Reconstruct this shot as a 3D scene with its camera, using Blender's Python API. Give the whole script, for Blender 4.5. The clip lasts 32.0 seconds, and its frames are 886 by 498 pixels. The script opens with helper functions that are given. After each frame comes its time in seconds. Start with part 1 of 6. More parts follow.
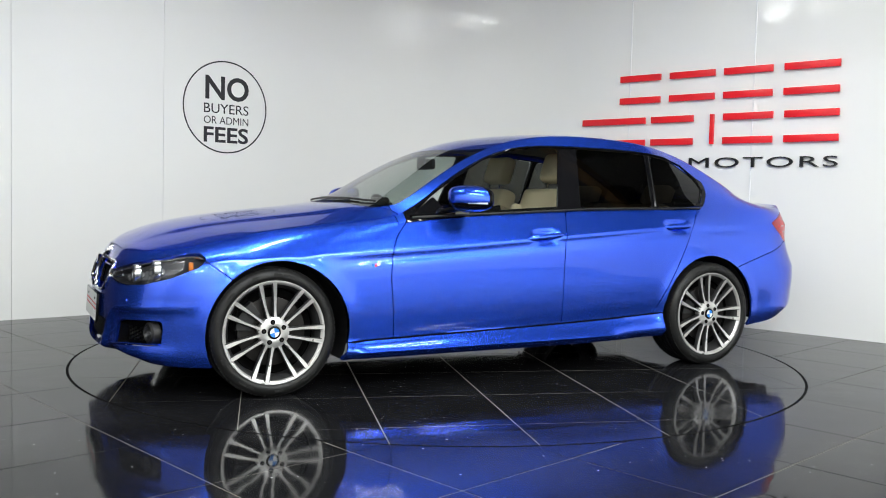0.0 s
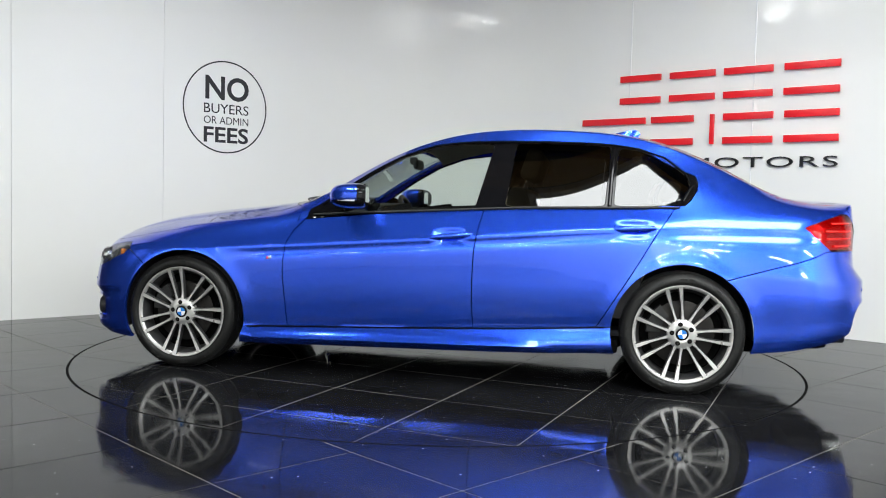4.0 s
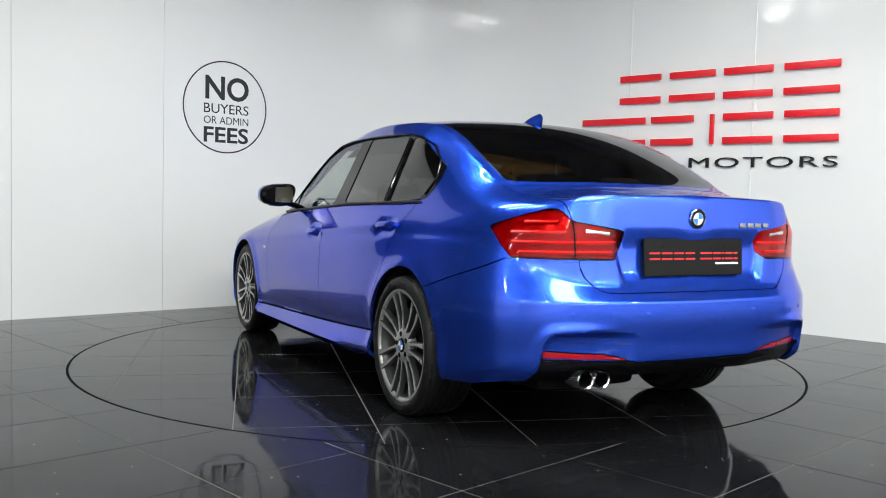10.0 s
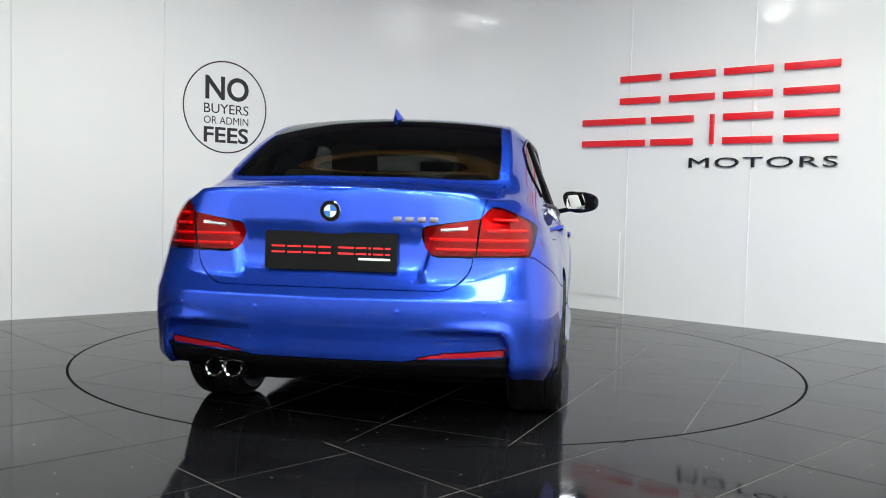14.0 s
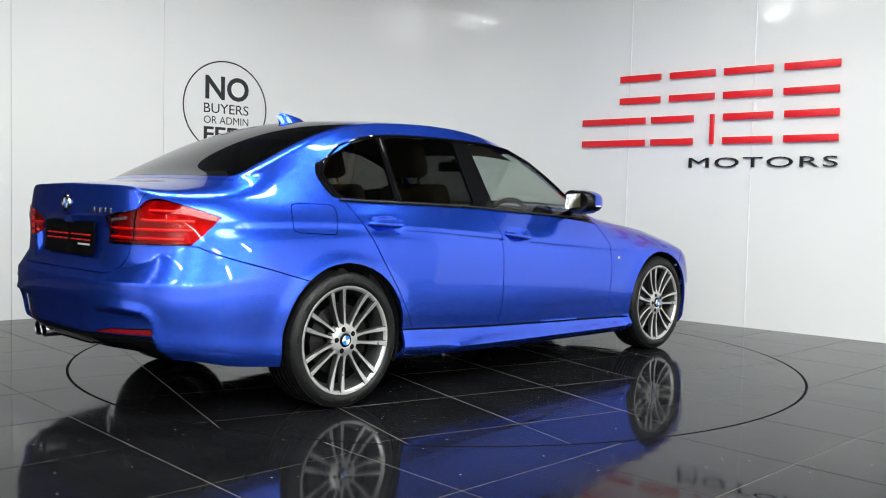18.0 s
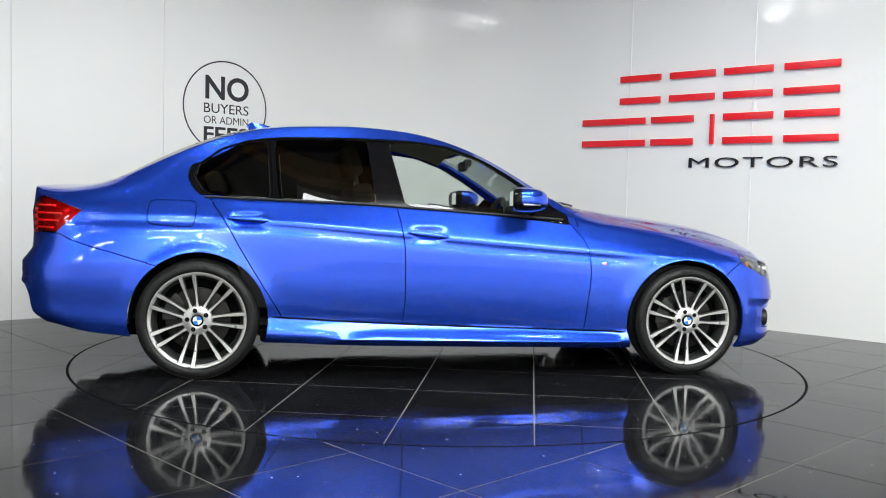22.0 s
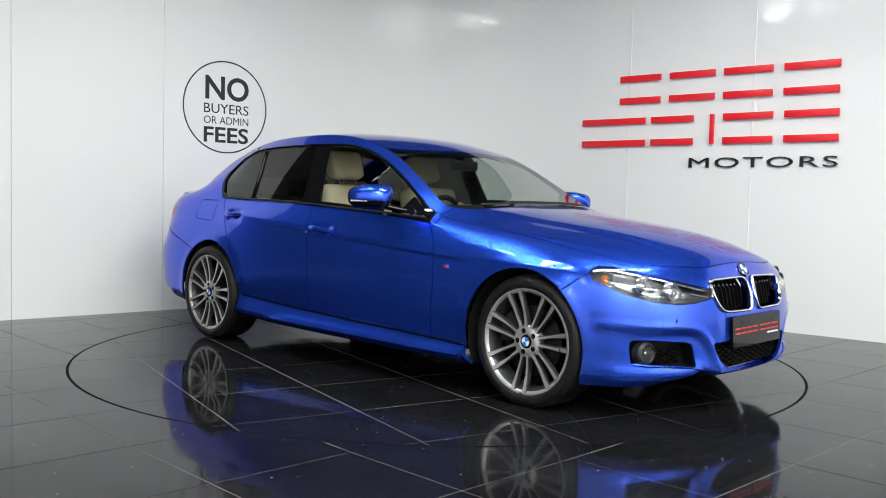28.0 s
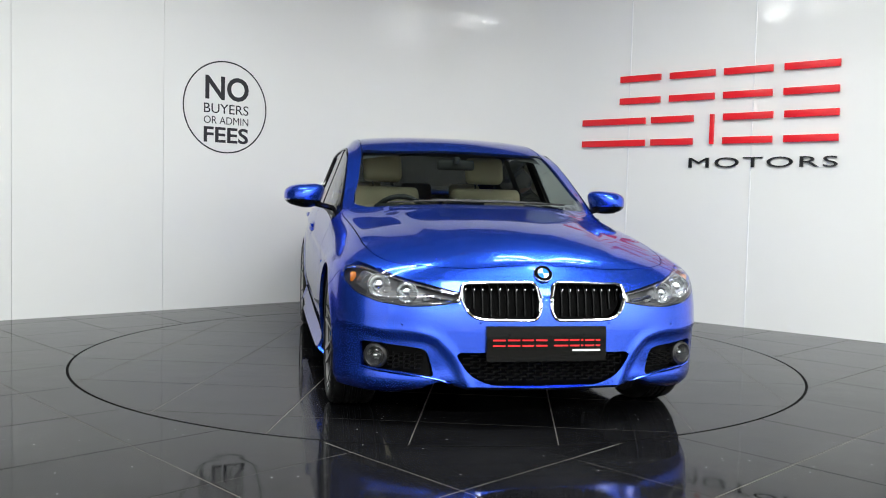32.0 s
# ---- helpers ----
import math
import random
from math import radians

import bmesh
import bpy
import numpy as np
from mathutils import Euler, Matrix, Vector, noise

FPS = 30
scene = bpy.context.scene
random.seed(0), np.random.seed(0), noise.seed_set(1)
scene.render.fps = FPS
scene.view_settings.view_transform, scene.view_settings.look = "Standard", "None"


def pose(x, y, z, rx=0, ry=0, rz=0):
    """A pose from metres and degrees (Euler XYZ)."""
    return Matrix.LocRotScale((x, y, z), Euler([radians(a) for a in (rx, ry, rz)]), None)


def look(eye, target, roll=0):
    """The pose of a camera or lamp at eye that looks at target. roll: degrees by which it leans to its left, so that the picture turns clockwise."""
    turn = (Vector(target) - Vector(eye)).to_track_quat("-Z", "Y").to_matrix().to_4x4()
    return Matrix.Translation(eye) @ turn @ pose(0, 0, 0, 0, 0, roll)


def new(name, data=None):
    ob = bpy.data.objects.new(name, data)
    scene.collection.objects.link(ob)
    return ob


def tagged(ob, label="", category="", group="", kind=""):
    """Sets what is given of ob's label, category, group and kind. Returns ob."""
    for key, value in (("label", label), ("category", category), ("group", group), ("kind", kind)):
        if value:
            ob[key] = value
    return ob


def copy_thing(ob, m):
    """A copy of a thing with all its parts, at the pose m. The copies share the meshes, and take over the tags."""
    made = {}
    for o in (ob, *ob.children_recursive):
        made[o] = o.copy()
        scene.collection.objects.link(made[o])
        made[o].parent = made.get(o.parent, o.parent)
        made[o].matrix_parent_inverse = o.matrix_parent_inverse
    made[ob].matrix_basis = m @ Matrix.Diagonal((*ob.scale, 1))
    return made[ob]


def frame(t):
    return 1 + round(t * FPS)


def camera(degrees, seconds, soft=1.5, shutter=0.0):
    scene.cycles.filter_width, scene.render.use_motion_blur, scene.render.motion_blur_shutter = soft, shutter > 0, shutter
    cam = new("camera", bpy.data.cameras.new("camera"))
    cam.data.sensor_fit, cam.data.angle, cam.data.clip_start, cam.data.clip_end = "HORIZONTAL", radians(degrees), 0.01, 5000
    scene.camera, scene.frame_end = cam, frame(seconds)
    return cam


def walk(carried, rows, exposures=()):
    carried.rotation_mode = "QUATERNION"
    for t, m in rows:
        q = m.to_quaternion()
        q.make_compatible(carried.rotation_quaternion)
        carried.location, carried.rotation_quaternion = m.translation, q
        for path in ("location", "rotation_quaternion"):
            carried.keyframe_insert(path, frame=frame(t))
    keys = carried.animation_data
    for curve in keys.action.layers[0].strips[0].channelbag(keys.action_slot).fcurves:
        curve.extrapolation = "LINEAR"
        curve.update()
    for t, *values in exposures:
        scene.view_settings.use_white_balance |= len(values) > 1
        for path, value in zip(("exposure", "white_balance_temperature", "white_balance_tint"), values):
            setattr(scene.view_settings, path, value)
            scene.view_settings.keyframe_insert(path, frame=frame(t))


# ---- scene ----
import functools

EYE = Vector((0.0, -5.822, 0.988))
cam = camera(52.75, 32.0, 1.0)
aim = EYE + Vector((math.sin(radians(0.17)) * math.cos(radians(2.991)), math.cos(radians(0.17)) * math.cos(radians(2.991)), -math.sin(radians(2.991))))
VIEW = look(EYE, aim, 1.356)
walk(cam, [(0.0, VIEW), (32.0, VIEW)])

# ---------------------------------------------------------------- light
scene.view_settings.exposure = 0.0
world = bpy.data.worlds.new("world")
scene.world = world
world.use_nodes = True
world.node_tree.nodes["Background"].inputs[0].default_value = (0.8, 0.85, 0.9, 1)
world.node_tree.nodes["Background"].inputs[1].default_value = 0.008


def tube_light(x, y, z, rz, power, length=1.5):
    data = bpy.data.lights.new("tube_light", "AREA")
    data.shape, data.size, data.size_y = "RECTANGLE", length, 0.12
    data.energy, data.color = power, (0.955, 1.0, 0.985)
    ob = new("tube_light", data)
    ob.matrix_world = pose(x, y, z, 0, 0, rz)
    return ob


TUBE_Z = 3.70
# rows of strip lights from the back of the hall to the stage: place along the hall, then the power at x = -6.5, -3.9, -1.3, 1.3, 3.9, 6.5
TUBE_ROWS = ((-9.3, (32, 16, 78, 78, 42, 100)), (-7.4, (42, 12, 78, 78, 30, 135)), (-5.2, (42, 5, 0, 0, 0, 100)), (-1.4, (0, 0, 20, 20, 0, 0)), (-0.8, (0, 0, 40, 40, 0, 0)))
TUBES = [(x, y, w) for y, row in TUBE_ROWS for x, w in zip((-6.5, -3.9, -1.3, 1.3, 3.9, 6.5), row) if w]
for tx, ty, watt in TUBES:
    tube_light(tx, ty, TUBE_Z, 0, watt)
# daylight through an unseen hall rooflight, inferred from a white band in the car's windows
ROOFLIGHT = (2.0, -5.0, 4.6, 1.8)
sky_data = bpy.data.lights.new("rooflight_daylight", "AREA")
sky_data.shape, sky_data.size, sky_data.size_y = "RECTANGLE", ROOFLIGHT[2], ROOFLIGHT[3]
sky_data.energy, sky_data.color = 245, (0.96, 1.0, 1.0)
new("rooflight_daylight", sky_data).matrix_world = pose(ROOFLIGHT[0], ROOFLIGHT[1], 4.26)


# ---------------------------------------------------------------- materials
def material(name, color, rough=0.5, metal=0.0, coat=0.0, coat_rough=0.03, spec=0.5):
    m = bpy.data.materials.new(name)
    m.use_nodes = True
    p = m.node_tree.nodes["Principled BSDF"]
    p.inputs["Base Color"].default_value = (*color, 1)
    p.inputs["Roughness"].default_value = rough
    p.inputs["Metallic"].default_value = metal
    p.inputs["Coat Weight"].default_value = coat
    p.inputs["Coat Roughness"].default_value = coat_rough
    p.inputs["Specular IOR Level"].default_value = spec
    return m


def nodes_of(m):
    t = m.node_tree
    return t.nodes, t.links, t.nodes["Principled BSDF"]


def vary(m, scale=8.0, amount=0.12, rough=0.0, bump=0.0, bump_scale=None, detail=6.0):
    """Noise at two sizes on colour, gloss and relief, in object space."""
    n, l, p = nodes_of(m)
    co = n.new("ShaderNodeTexCoord")
    big, fine = n.new("ShaderNodeTexNoise"), n.new("ShaderNodeTexNoise")
    big.inputs["Scale"].default_value, big.inputs["Detail"].default_value = scale, detail
    fine.inputs["Scale"].default_value, fine.inputs["Detail"].default_value = bump_scale or scale * 14, 3.0
    l.new(co.outputs["Object"], big.inputs["Vector"])
    l.new(co.outputs["Object"], fine.inputs["Vector"])
    if amount:
        c = p.inputs["Base Color"].default_value[:]
        mix = n.new("ShaderNodeMix")
        mix.data_type = "RGBA"
        mix.inputs[6].default_value = tuple(v * (1 - amount) for v in c[:3]) + (1,)
        mix.inputs[7].default_value = tuple(min(1, v * (1 + amount)) for v in c[:3]) + (1,)
        add = n.new("ShaderNodeMath")
        add.operation = "MULTIPLY_ADD"
        add.inputs[1].default_value = 0.4
        l.new(fine.outputs["Fac"], add.inputs[0])
        half = n.new("ShaderNodeMath")
        half.operation = "MULTIPLY"
        half.inputs[1].default_value = 0.6
        l.new(big.outputs["Fac"], half.inputs[0])
        l.new(half.outputs[0], add.inputs[2])
        l.new(add.outputs[0], mix.inputs[0])
        l.new(mix.outputs[2], p.inputs["Base Color"])
    if rough:
        r = p.inputs["Roughness"].default_value
        ramp = n.new("ShaderNodeMapRange")
        ramp.inputs[1].default_value, ramp.inputs[2].default_value = 0.3, 0.7
        ramp.inputs[3].default_value, ramp.inputs[4].default_value = max(0.01, r - rough), r + rough
        l.new(big.outputs["Fac"], ramp.inputs[0])
        l.new(ramp.outputs[0], p.inputs["Roughness"])
    if bump:
        b = n.new("ShaderNodeBump")
        b.inputs["Strength"].default_value, b.inputs["Distance"].default_value = 1.0, bump
        l.new(fine.outputs["Fac"], b.inputs["Height"])
        l.new(b.outputs["Normal"], p.inputs["Normal"])
    return m


def glow(name, color, strength):
    m = material(name, color, 0.4)
    p = m.node_tree.nodes["Principled BSDF"]
    p.inputs["Emission Color"].default_value = (*color, 1)
    p.inputs["Emission Strength"].default_value = strength
    return m


def glass(name, tint, rough=0.0, mirror=0.065):
    """Thin glass: tinted see-through with a mirror share that grows towards the edge-on view."""
    m = bpy.data.materials.new(name)
    m.use_nodes = True
    n, l = m.node_tree.nodes, m.node_tree.links
    n.clear()
    out, mix = n.new("ShaderNodeOutputMaterial"), n.new("ShaderNodeMixShader")
    tr, gl, lw = n.new("ShaderNodeBsdfTransparent"), n.new("ShaderNodeBsdfGlossy"), n.new("ShaderNodeLayerWeight")
    p5, mad = n.new("ShaderNodeMath"), n.new("ShaderNodeMath")
    tr.inputs[0].default_value = (*tint, 1)
    gl.inputs["Roughness"].default_value = rough
    lw.inputs[0].default_value = 0.5
    p5.operation, p5.inputs[1].default_value = "POWER", 4.0
    mad.operation, mad.inputs[1].default_value, mad.inputs[2].default_value = "MULTIPLY_ADD", 0.90, mirror
    l.new(lw.outputs["Facing"], p5.inputs[0])
    l.new(p5.outputs[0], mad.inputs[0])
    l.new(mad.outputs[0], mix.inputs[0])
    l.new(tr.outputs[0], mix.inputs[1])
    l.new(gl.outputs[0], mix.inputs[2])
    l.new(mix.outputs[0], out.inputs[0])
    return m


def car_paint():
    m = material("blue_metallic_paint", (0.030, 0.115, 0.88), 0.26, 0.85, 1.0, 0.012)
    m.node_tree.nodes["Principled BSDF"].inputs["Specular Tint"].default_value = (0.06, 0.09, 0.25, 1)   # metal flakes darken edge-on
    n, l, p = nodes_of(m)
    co, fl = n.new("ShaderNodeTexCoord"), n.new("ShaderNodeTexNoise")
    fl.inputs["Scale"].default_value, fl.inputs["Detail"].default_value = 900.0, 2.0
    l.new(co.outputs["Object"], fl.inputs["Vector"])
    b = n.new("ShaderNodeBump")
    b.inputs["Strength"].default_value, b.inputs["Distance"].default_value = 0.06, 0.0002
    l.new(fl.outputs["Fac"], b.inputs["Height"])
    l.new(b.outputs["Normal"], p.inputs["Normal"])
    # orange peel in the clear coat
    pe, b2 = n.new("ShaderNodeTexNoise"), n.new("ShaderNodeBump")
    pe.inputs["Scale"].default_value, pe.inputs["Detail"].default_value = 60.0, 1.0
    l.new(co.outputs["Object"], pe.inputs["Vector"])
    b2.inputs["Strength"].default_value, b2.inputs["Distance"].default_value = 0.08, 0.0003
    l.new(pe.outputs["Fac"], b2.inputs["Height"])
    l.new(b2.outputs["Normal"], p.inputs["Coat Normal"])
    return m


def floor_tile():
    """Polished black porcelain: worn, dusty, with pale specks."""
    m = material("black_polished_tile", (0.012, 0.012, 0.013), 0.06, 0, 0, 0.03, 0.105)
    n, l, p = nodes_of(m)
    geo, info = n.new("ShaderNodeNewGeometry"), n.new("ShaderNodeObjectInfo")
    dirt, speck = n.new("ShaderNodeTexNoise"), n.new("ShaderNodeTexVoronoi")
    dirt.inputs["Scale"].default_value, dirt.inputs["Detail"].default_value = 1.7, 9.0
    dirt.inputs["Roughness"].default_value = 0.62
    speck.inputs["Scale"].default_value = 21.0
    l.new(geo.outputs["Position"], dirt.inputs["Vector"])
    l.new(geo.outputs["Position"], speck.inputs["Vector"])
    rr = n.new("ShaderNodeMapRange")
    rr.inputs[1].default_value, rr.inputs[2].default_value = 0.35, 0.75
    rr.inputs[3].default_value, rr.inputs[4].default_value = 0.03, 0.13
    l.new(dirt.outputs["Fac"], rr.inputs[0])
    l.new(rr.outputs[0], p.inputs["Roughness"])
    # dust film
    film = n.new("ShaderNodeMapRange")
    film.inputs[1].default_value, film.inputs[2].default_value = 0.32, 0.78
    film.inputs[3].default_value, film.inputs[4].default_value = 0.0, 0.012
    l.new(dirt.outputs["Fac"], film.inputs[0])
    # specks: only the rare cells with a small core
    near = n.new("ShaderNodeMath")
    near.operation, near.inputs[1].default_value = "LESS_THAN", 0.078
    l.new(speck.outputs["Distance"], near.inputs[0])
    sep, rare = n.new("ShaderNodeSeparateColor"), n.new("ShaderNodeMath")
    l.new(speck.outputs["Color"], sep.inputs[0])
    rare.operation, rare.inputs[1].default_value = "GREATER_THAN", 0.72
    l.new(sep.outputs[0], rare.inputs[0])
    dot = n.new("ShaderNodeMath")
    dot.operation = "MULTIPLY"
    l.new(near.outputs[0], dot.inputs[0])
    l.new(rare.outputs[0], dot.inputs[1])
    add = n.new("ShaderNodeMath")
    add.operation, add.inputs[1].default_value = "MULTIPLY_ADD", 0.6
    l.new(dot.outputs[0], add.inputs[0])
    l.new(film.outputs[0], add.inputs[2])
    mix = n.new("ShaderNodeMix")
    mix.data_type = "RGBA"
    mix.inputs[6].default_value, mix.inputs[7].default_value = (0.006, 0.006, 0.007, 1), (0.75, 0.76, 0.78, 1)
    l.new(add.outputs[0], mix.inputs[0])
    l.new(mix.outputs[2], p.inputs["Base Color"])
    # slow warp so that the mirror image wavers from tile to tile
    w, b = n.new("ShaderNodeTexNoise"), n.new("ShaderNodeBump")
    w.inputs["Scale"].default_value = 2.2
    l.new(geo.outputs["Position"], w.inputs["Vector"])
    b.inputs["Strength"].default_value, b.inputs["Distance"].default_value = 0.2, 0.01
    l.new(w.outputs["Fac"], b.inputs["Height"])
    l.new(b.outputs["Normal"], p.inputs["Normal"])
    return m


def wall_gloss():
    m = material("white_gloss_panel", (0.86, 0.865, 0.845), 0.06, 0, 0, 0.03, 0.11)
    n, l, p = nodes_of(m)
    geo, w, b, r = n.new("ShaderNodeNewGeometry"), n.new("ShaderNodeTexNoise"), n.new("ShaderNodeBump"), n.new("ShaderNodeMapRange")
    w.inputs["Scale"].default_value, w.inputs["Detail"].default_value = 2.6, 1.5
    l.new(geo.outputs["Position"], w.inputs["Vector"])
    b.inputs["Strength"].default_value, b.inputs["Distance"].default_value = 0.35, 0.022
    l.new(w.outputs["Fac"], b.inputs["Height"])
    l.new(b.outputs["Normal"], p.inputs["Normal"])
    r.inputs[3].default_value, r.inputs[4].default_value = 0.02, 0.06
    l.new(w.outputs["Fac"], r.inputs[0])
    l.new(r.outputs[0], p.inputs["Roughness"])
    return m


PAINT = car_paint()
TILE = floor_tile()
PANEL = wall_gloss()
GROUT = vary(material("pale_grout", (0.17, 0.16, 0.14), 0.8), 6, 0.3)
PIT = material("dark_gap", (0.003, 0.003, 0.003), 0.9, 0, 0, 0.03, 0.05)
WHITE_TRIM = material("white_joint_strip", (0.85, 0.86, 0.86), 0.25)
RED_SIGN = material("red_acrylic", (0.84, 0.012, 0.022), 0.3)
BLACK_SIGN = material("black_acrylic", (0.012, 0.012, 0.014), 0.3)
BLACK_VINYL = material("black_vinyl", (0.016, 0.016, 0.022), 0.45)
CEILING = vary(material("grey_painted_roof", (0.08, 0.08, 0.08), 0.8), 1.5, 0.15)
DARK_WALL = vary(material("charcoal_render", (0.05, 0.05, 0.055), 0.8), 1.2, 0.15)
LIGHT_WALL = vary(material("pale_render", (0.82, 0.82, 0.81), 0.7), 1.2, 0.12)
TIMBER = vary(material("yellow_timber", (0.42, 0.24, 0.07), 0.6), 5, 0.25)
BACKWALL = vary(material("grey_render", (0.34, 0.34, 0.35), 0.8), 1.2, 0.15)
TUBE = glow("tube_glow", (1.0, 0.98, 0.95), 14.0)
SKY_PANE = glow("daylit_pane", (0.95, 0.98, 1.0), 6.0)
TUBE_CASE = material("white_enamel", (0.75, 0.75, 0.74), 0.4)
GLOSS_BLACK = vary(material("gloss_black_trim", (0.005, 0.005, 0.006), 0.05, 0, 0, 0.03, 0.22), 30, 0.2)
SATIN_BLACK = vary(material("satin_black_plastic", (0.012, 0.012, 0.013), 0.45), 60, 0.25, 0, 0.0003, 700)
SLAT_BLACK = material("black_slat", (0.003, 0.003, 0.003), 0.4, 0, 0, 0.03, 0.1)
RUBBER = vary(material("tyre_rubber", (0.007, 0.007, 0.007), 0.46, 0, 0, 0.03, 0.35), 40, 0.35, 0.1, 0.0006, 500)
ALLOY = vary(material("machined_alloy", (0.60, 0.59, 0.58), 0.30, 0.72), 25, 0.04, 0.03)
ALLOY_DARK = vary(material("grey_alloy", (0.07, 0.07, 0.072), 0.38, 0.6), 25, 0.15, 0.05)
BRAKE = vary(material("brake_steel", (0.035, 0.033, 0.032), 0.5, 1.0), 50, 0.2, 0.1)
CHROME = material("chrome", (0.82, 0.83, 0.85), 0.07, 1.0)
SILVER = vary(material("silver_lens_bowl", (0.70, 0.71, 0.72), 0.18, 0.9), 90, 0.2)
LAMP_GREY = vary(material("satin_grey_reflector", (0.24, 0.24, 0.25), 0.26, 0.7), 70, 0.25)
DARK_BOWL = material("grey_lamp_housing", (0.05, 0.05, 0.055), 0.3, 0.4)
LEATHER = vary(material("cream_leather", (0.72, 0.61, 0.42), 0.5), 30, 0.12, 0.05, 0.0008, 260)
DASH = vary(material("black_dash_vinyl", (0.016, 0.016, 0.017), 0.6), 50, 0.2, 0, 0.0004, 500)
CARPET = material("dark_carpet", (0.02, 0.02, 0.022), 0.95)
HEADLINER = material("grey_headliner", (0.14, 0.135, 0.125), 0.9)
PLATE = material("black_show_plate", (0.003, 0.003, 0.003), 0.05, 0, 0, 0.03, 0.2)
PLATE_RED = material("red_plate_print", (0.75, 0.01, 0.015), 0.35)
PLATE_WHITE = material("white_plate_print", (0.75, 0.75, 0.75), 0.4)
BADGE_METAL = material("dull_chrome", (0.34, 0.35, 0.37), 0.25, 1.0)
BADGE_BLUE = material("badge_blue", (0.03, 0.22, 0.70), 0.25, 0, 0.6)
BADGE_WHITE = material("badge_white", (0.80, 0.82, 0.85), 0.3, 0, 0.6)
AMBER = material("amber_lens", (0.50, 0.14, 0.015), 0.15, 0, 0.5)
REFLECTOR_RED = material("red_reflector", (0.32, 0.006, 0.012), 0.12, 0, 1.0)
LAMP_RED = vary(material("red_lamp_body", (0.30, 0.004, 0.008), 0.2, 0.3, 1.0), 120, 0.5)
LAMP_BAR = material("red_light_bar", (0.85, 0.035, 0.03), 0.25, 0, 1.0)
GLASS_CLEAR = glass("clear_glass", (0.88, 0.93, 0.90))
GLASS_DARK = glass("privacy_glass", (0.075, 0.075, 0.07))
GLASS_SCREEN = glass("windscreen_glass", (0.52, 0.58, 0.55))
GLASS_LENS = glass("clear_lens", (0.93, 0.95, 0.96))
GLASS_RED = glass("red_lens", (0.95, 0.10, 0.10), 0.0, 0.03)
MIRROR = material("mirror_silver", (0.9, 0.9, 0.9), 0.01, 1.0)


# ---------------------------------------------------------------- mesh tools
def mesh_of(name, verts, faces, mats, face_mats=None, smooth=40):
    me = bpy.data.meshes.new(name)
    me.from_pydata([tuple(v) for v in verts], [], faces)
    for m in (mats if isinstance(mats, (list, tuple)) else [mats]):
        me.materials.append(m)
    if face_mats is not None:
        me.polygons.foreach_set("material_index", np.asarray(face_mats, dtype=np.int32))
    if smooth:
        me.polygons.foreach_set("use_smooth", np.ones(len(me.polygons), dtype=bool))
        me.set_sharp_from_angle(angle=radians(smooth))
    me.update()
    return me


def part(name, bm, mat, parent=None, label="", smooth=40):
    """Links a bmesh, or a pair of vertices and faces, as one mesh object under a thing or part."""
    if isinstance(bm, tuple):
        me = mesh_of(name, bm[0], bm[1], mat, None, smooth)
    else:
        me = bpy.data.meshes.new(name)
        bmesh.ops.recalc_face_normals(bm, faces=bm.faces)
        bm.to_mesh(me)
        bm.free()
        for m in (mat if isinstance(mat, (list, tuple)) else [mat]):
            me.materials.append(m)
        if smooth:
            me.polygons.foreach_set("use_smooth", np.ones(len(me.polygons), dtype=bool))
            me.set_sharp_from_angle(angle=radians(smooth))
    ob = new(name, me)
    if parent is not None:
        ob.parent = parent
    if label:
        tagged(ob, label)
    return ob


def thing(name, label, category, group="", kind="", m=None):
    ob = new(name)
    if m is not None:
        ob.matrix_world = m
    return tagged(ob, label, category, group, kind)


def add_box(bm, cx, cy, cz, sx, sy, sz, bevel=0.0, m=None, seg=2):
    r = bmesh.ops.create_cube(bm, size=1.0, matrix=(m or Matrix()) @ Matrix.Translation((cx, cy, cz)) @ Matrix.Diagonal((sx, sy, sz, 1)))
    if bevel:
        es = list({e for v in r["verts"] for e in v.link_edges})
        bmesh.ops.bevel(bm, geom=es, offset=bevel, segments=seg, affect="EDGES", profile=0.6)
    return bm


def box(cx, cy, cz, sx, sy, sz, bevel=0.0, m=None, seg=2):
    return add_box(bmesh.new(), cx, cy, cz, sx, sy, sz, bevel, m, seg)


def lathe(profile, n=48, axis="y", close=False):
    """(radius, height) pairs turned about an axis through the origin."""
    verts, faces = [], []
    k = len(profile)
    for i in range(n):
        a = 2 * math.pi * i / n
        for r, h in profile:
            c, s = r * math.cos(a), r * math.sin(a)
            verts.append((c, h, s) if axis == "y" else (c, s, h) if axis == "z" else (h, c, s))
    for i in range(n):
        j = (i + 1) % n
        for q in range(k - 1 + (1 if close else 0)):
            w = (q + 1) % k
            f = (i * k + q, i * k + w, j * k + w, j * k + q)
            faces.append(f if axis != "y" else f[::-1])
    return verts, faces


def lathe_bm(profile, n=48, axis="y", m=None, close=False):
    v, f = lathe(profile, n, axis, close)
    bm = bmesh.new()
    vs = [bm.verts.new(p) for p in v]
    for q in f:
        bm.faces.new([vs[i] for i in q])
    bmesh.ops.remove_doubles(bm, verts=bm.verts, dist=1e-6)
    if m:
        bmesh.ops.transform(bm, matrix=m, verts=bm.verts)
    return bm


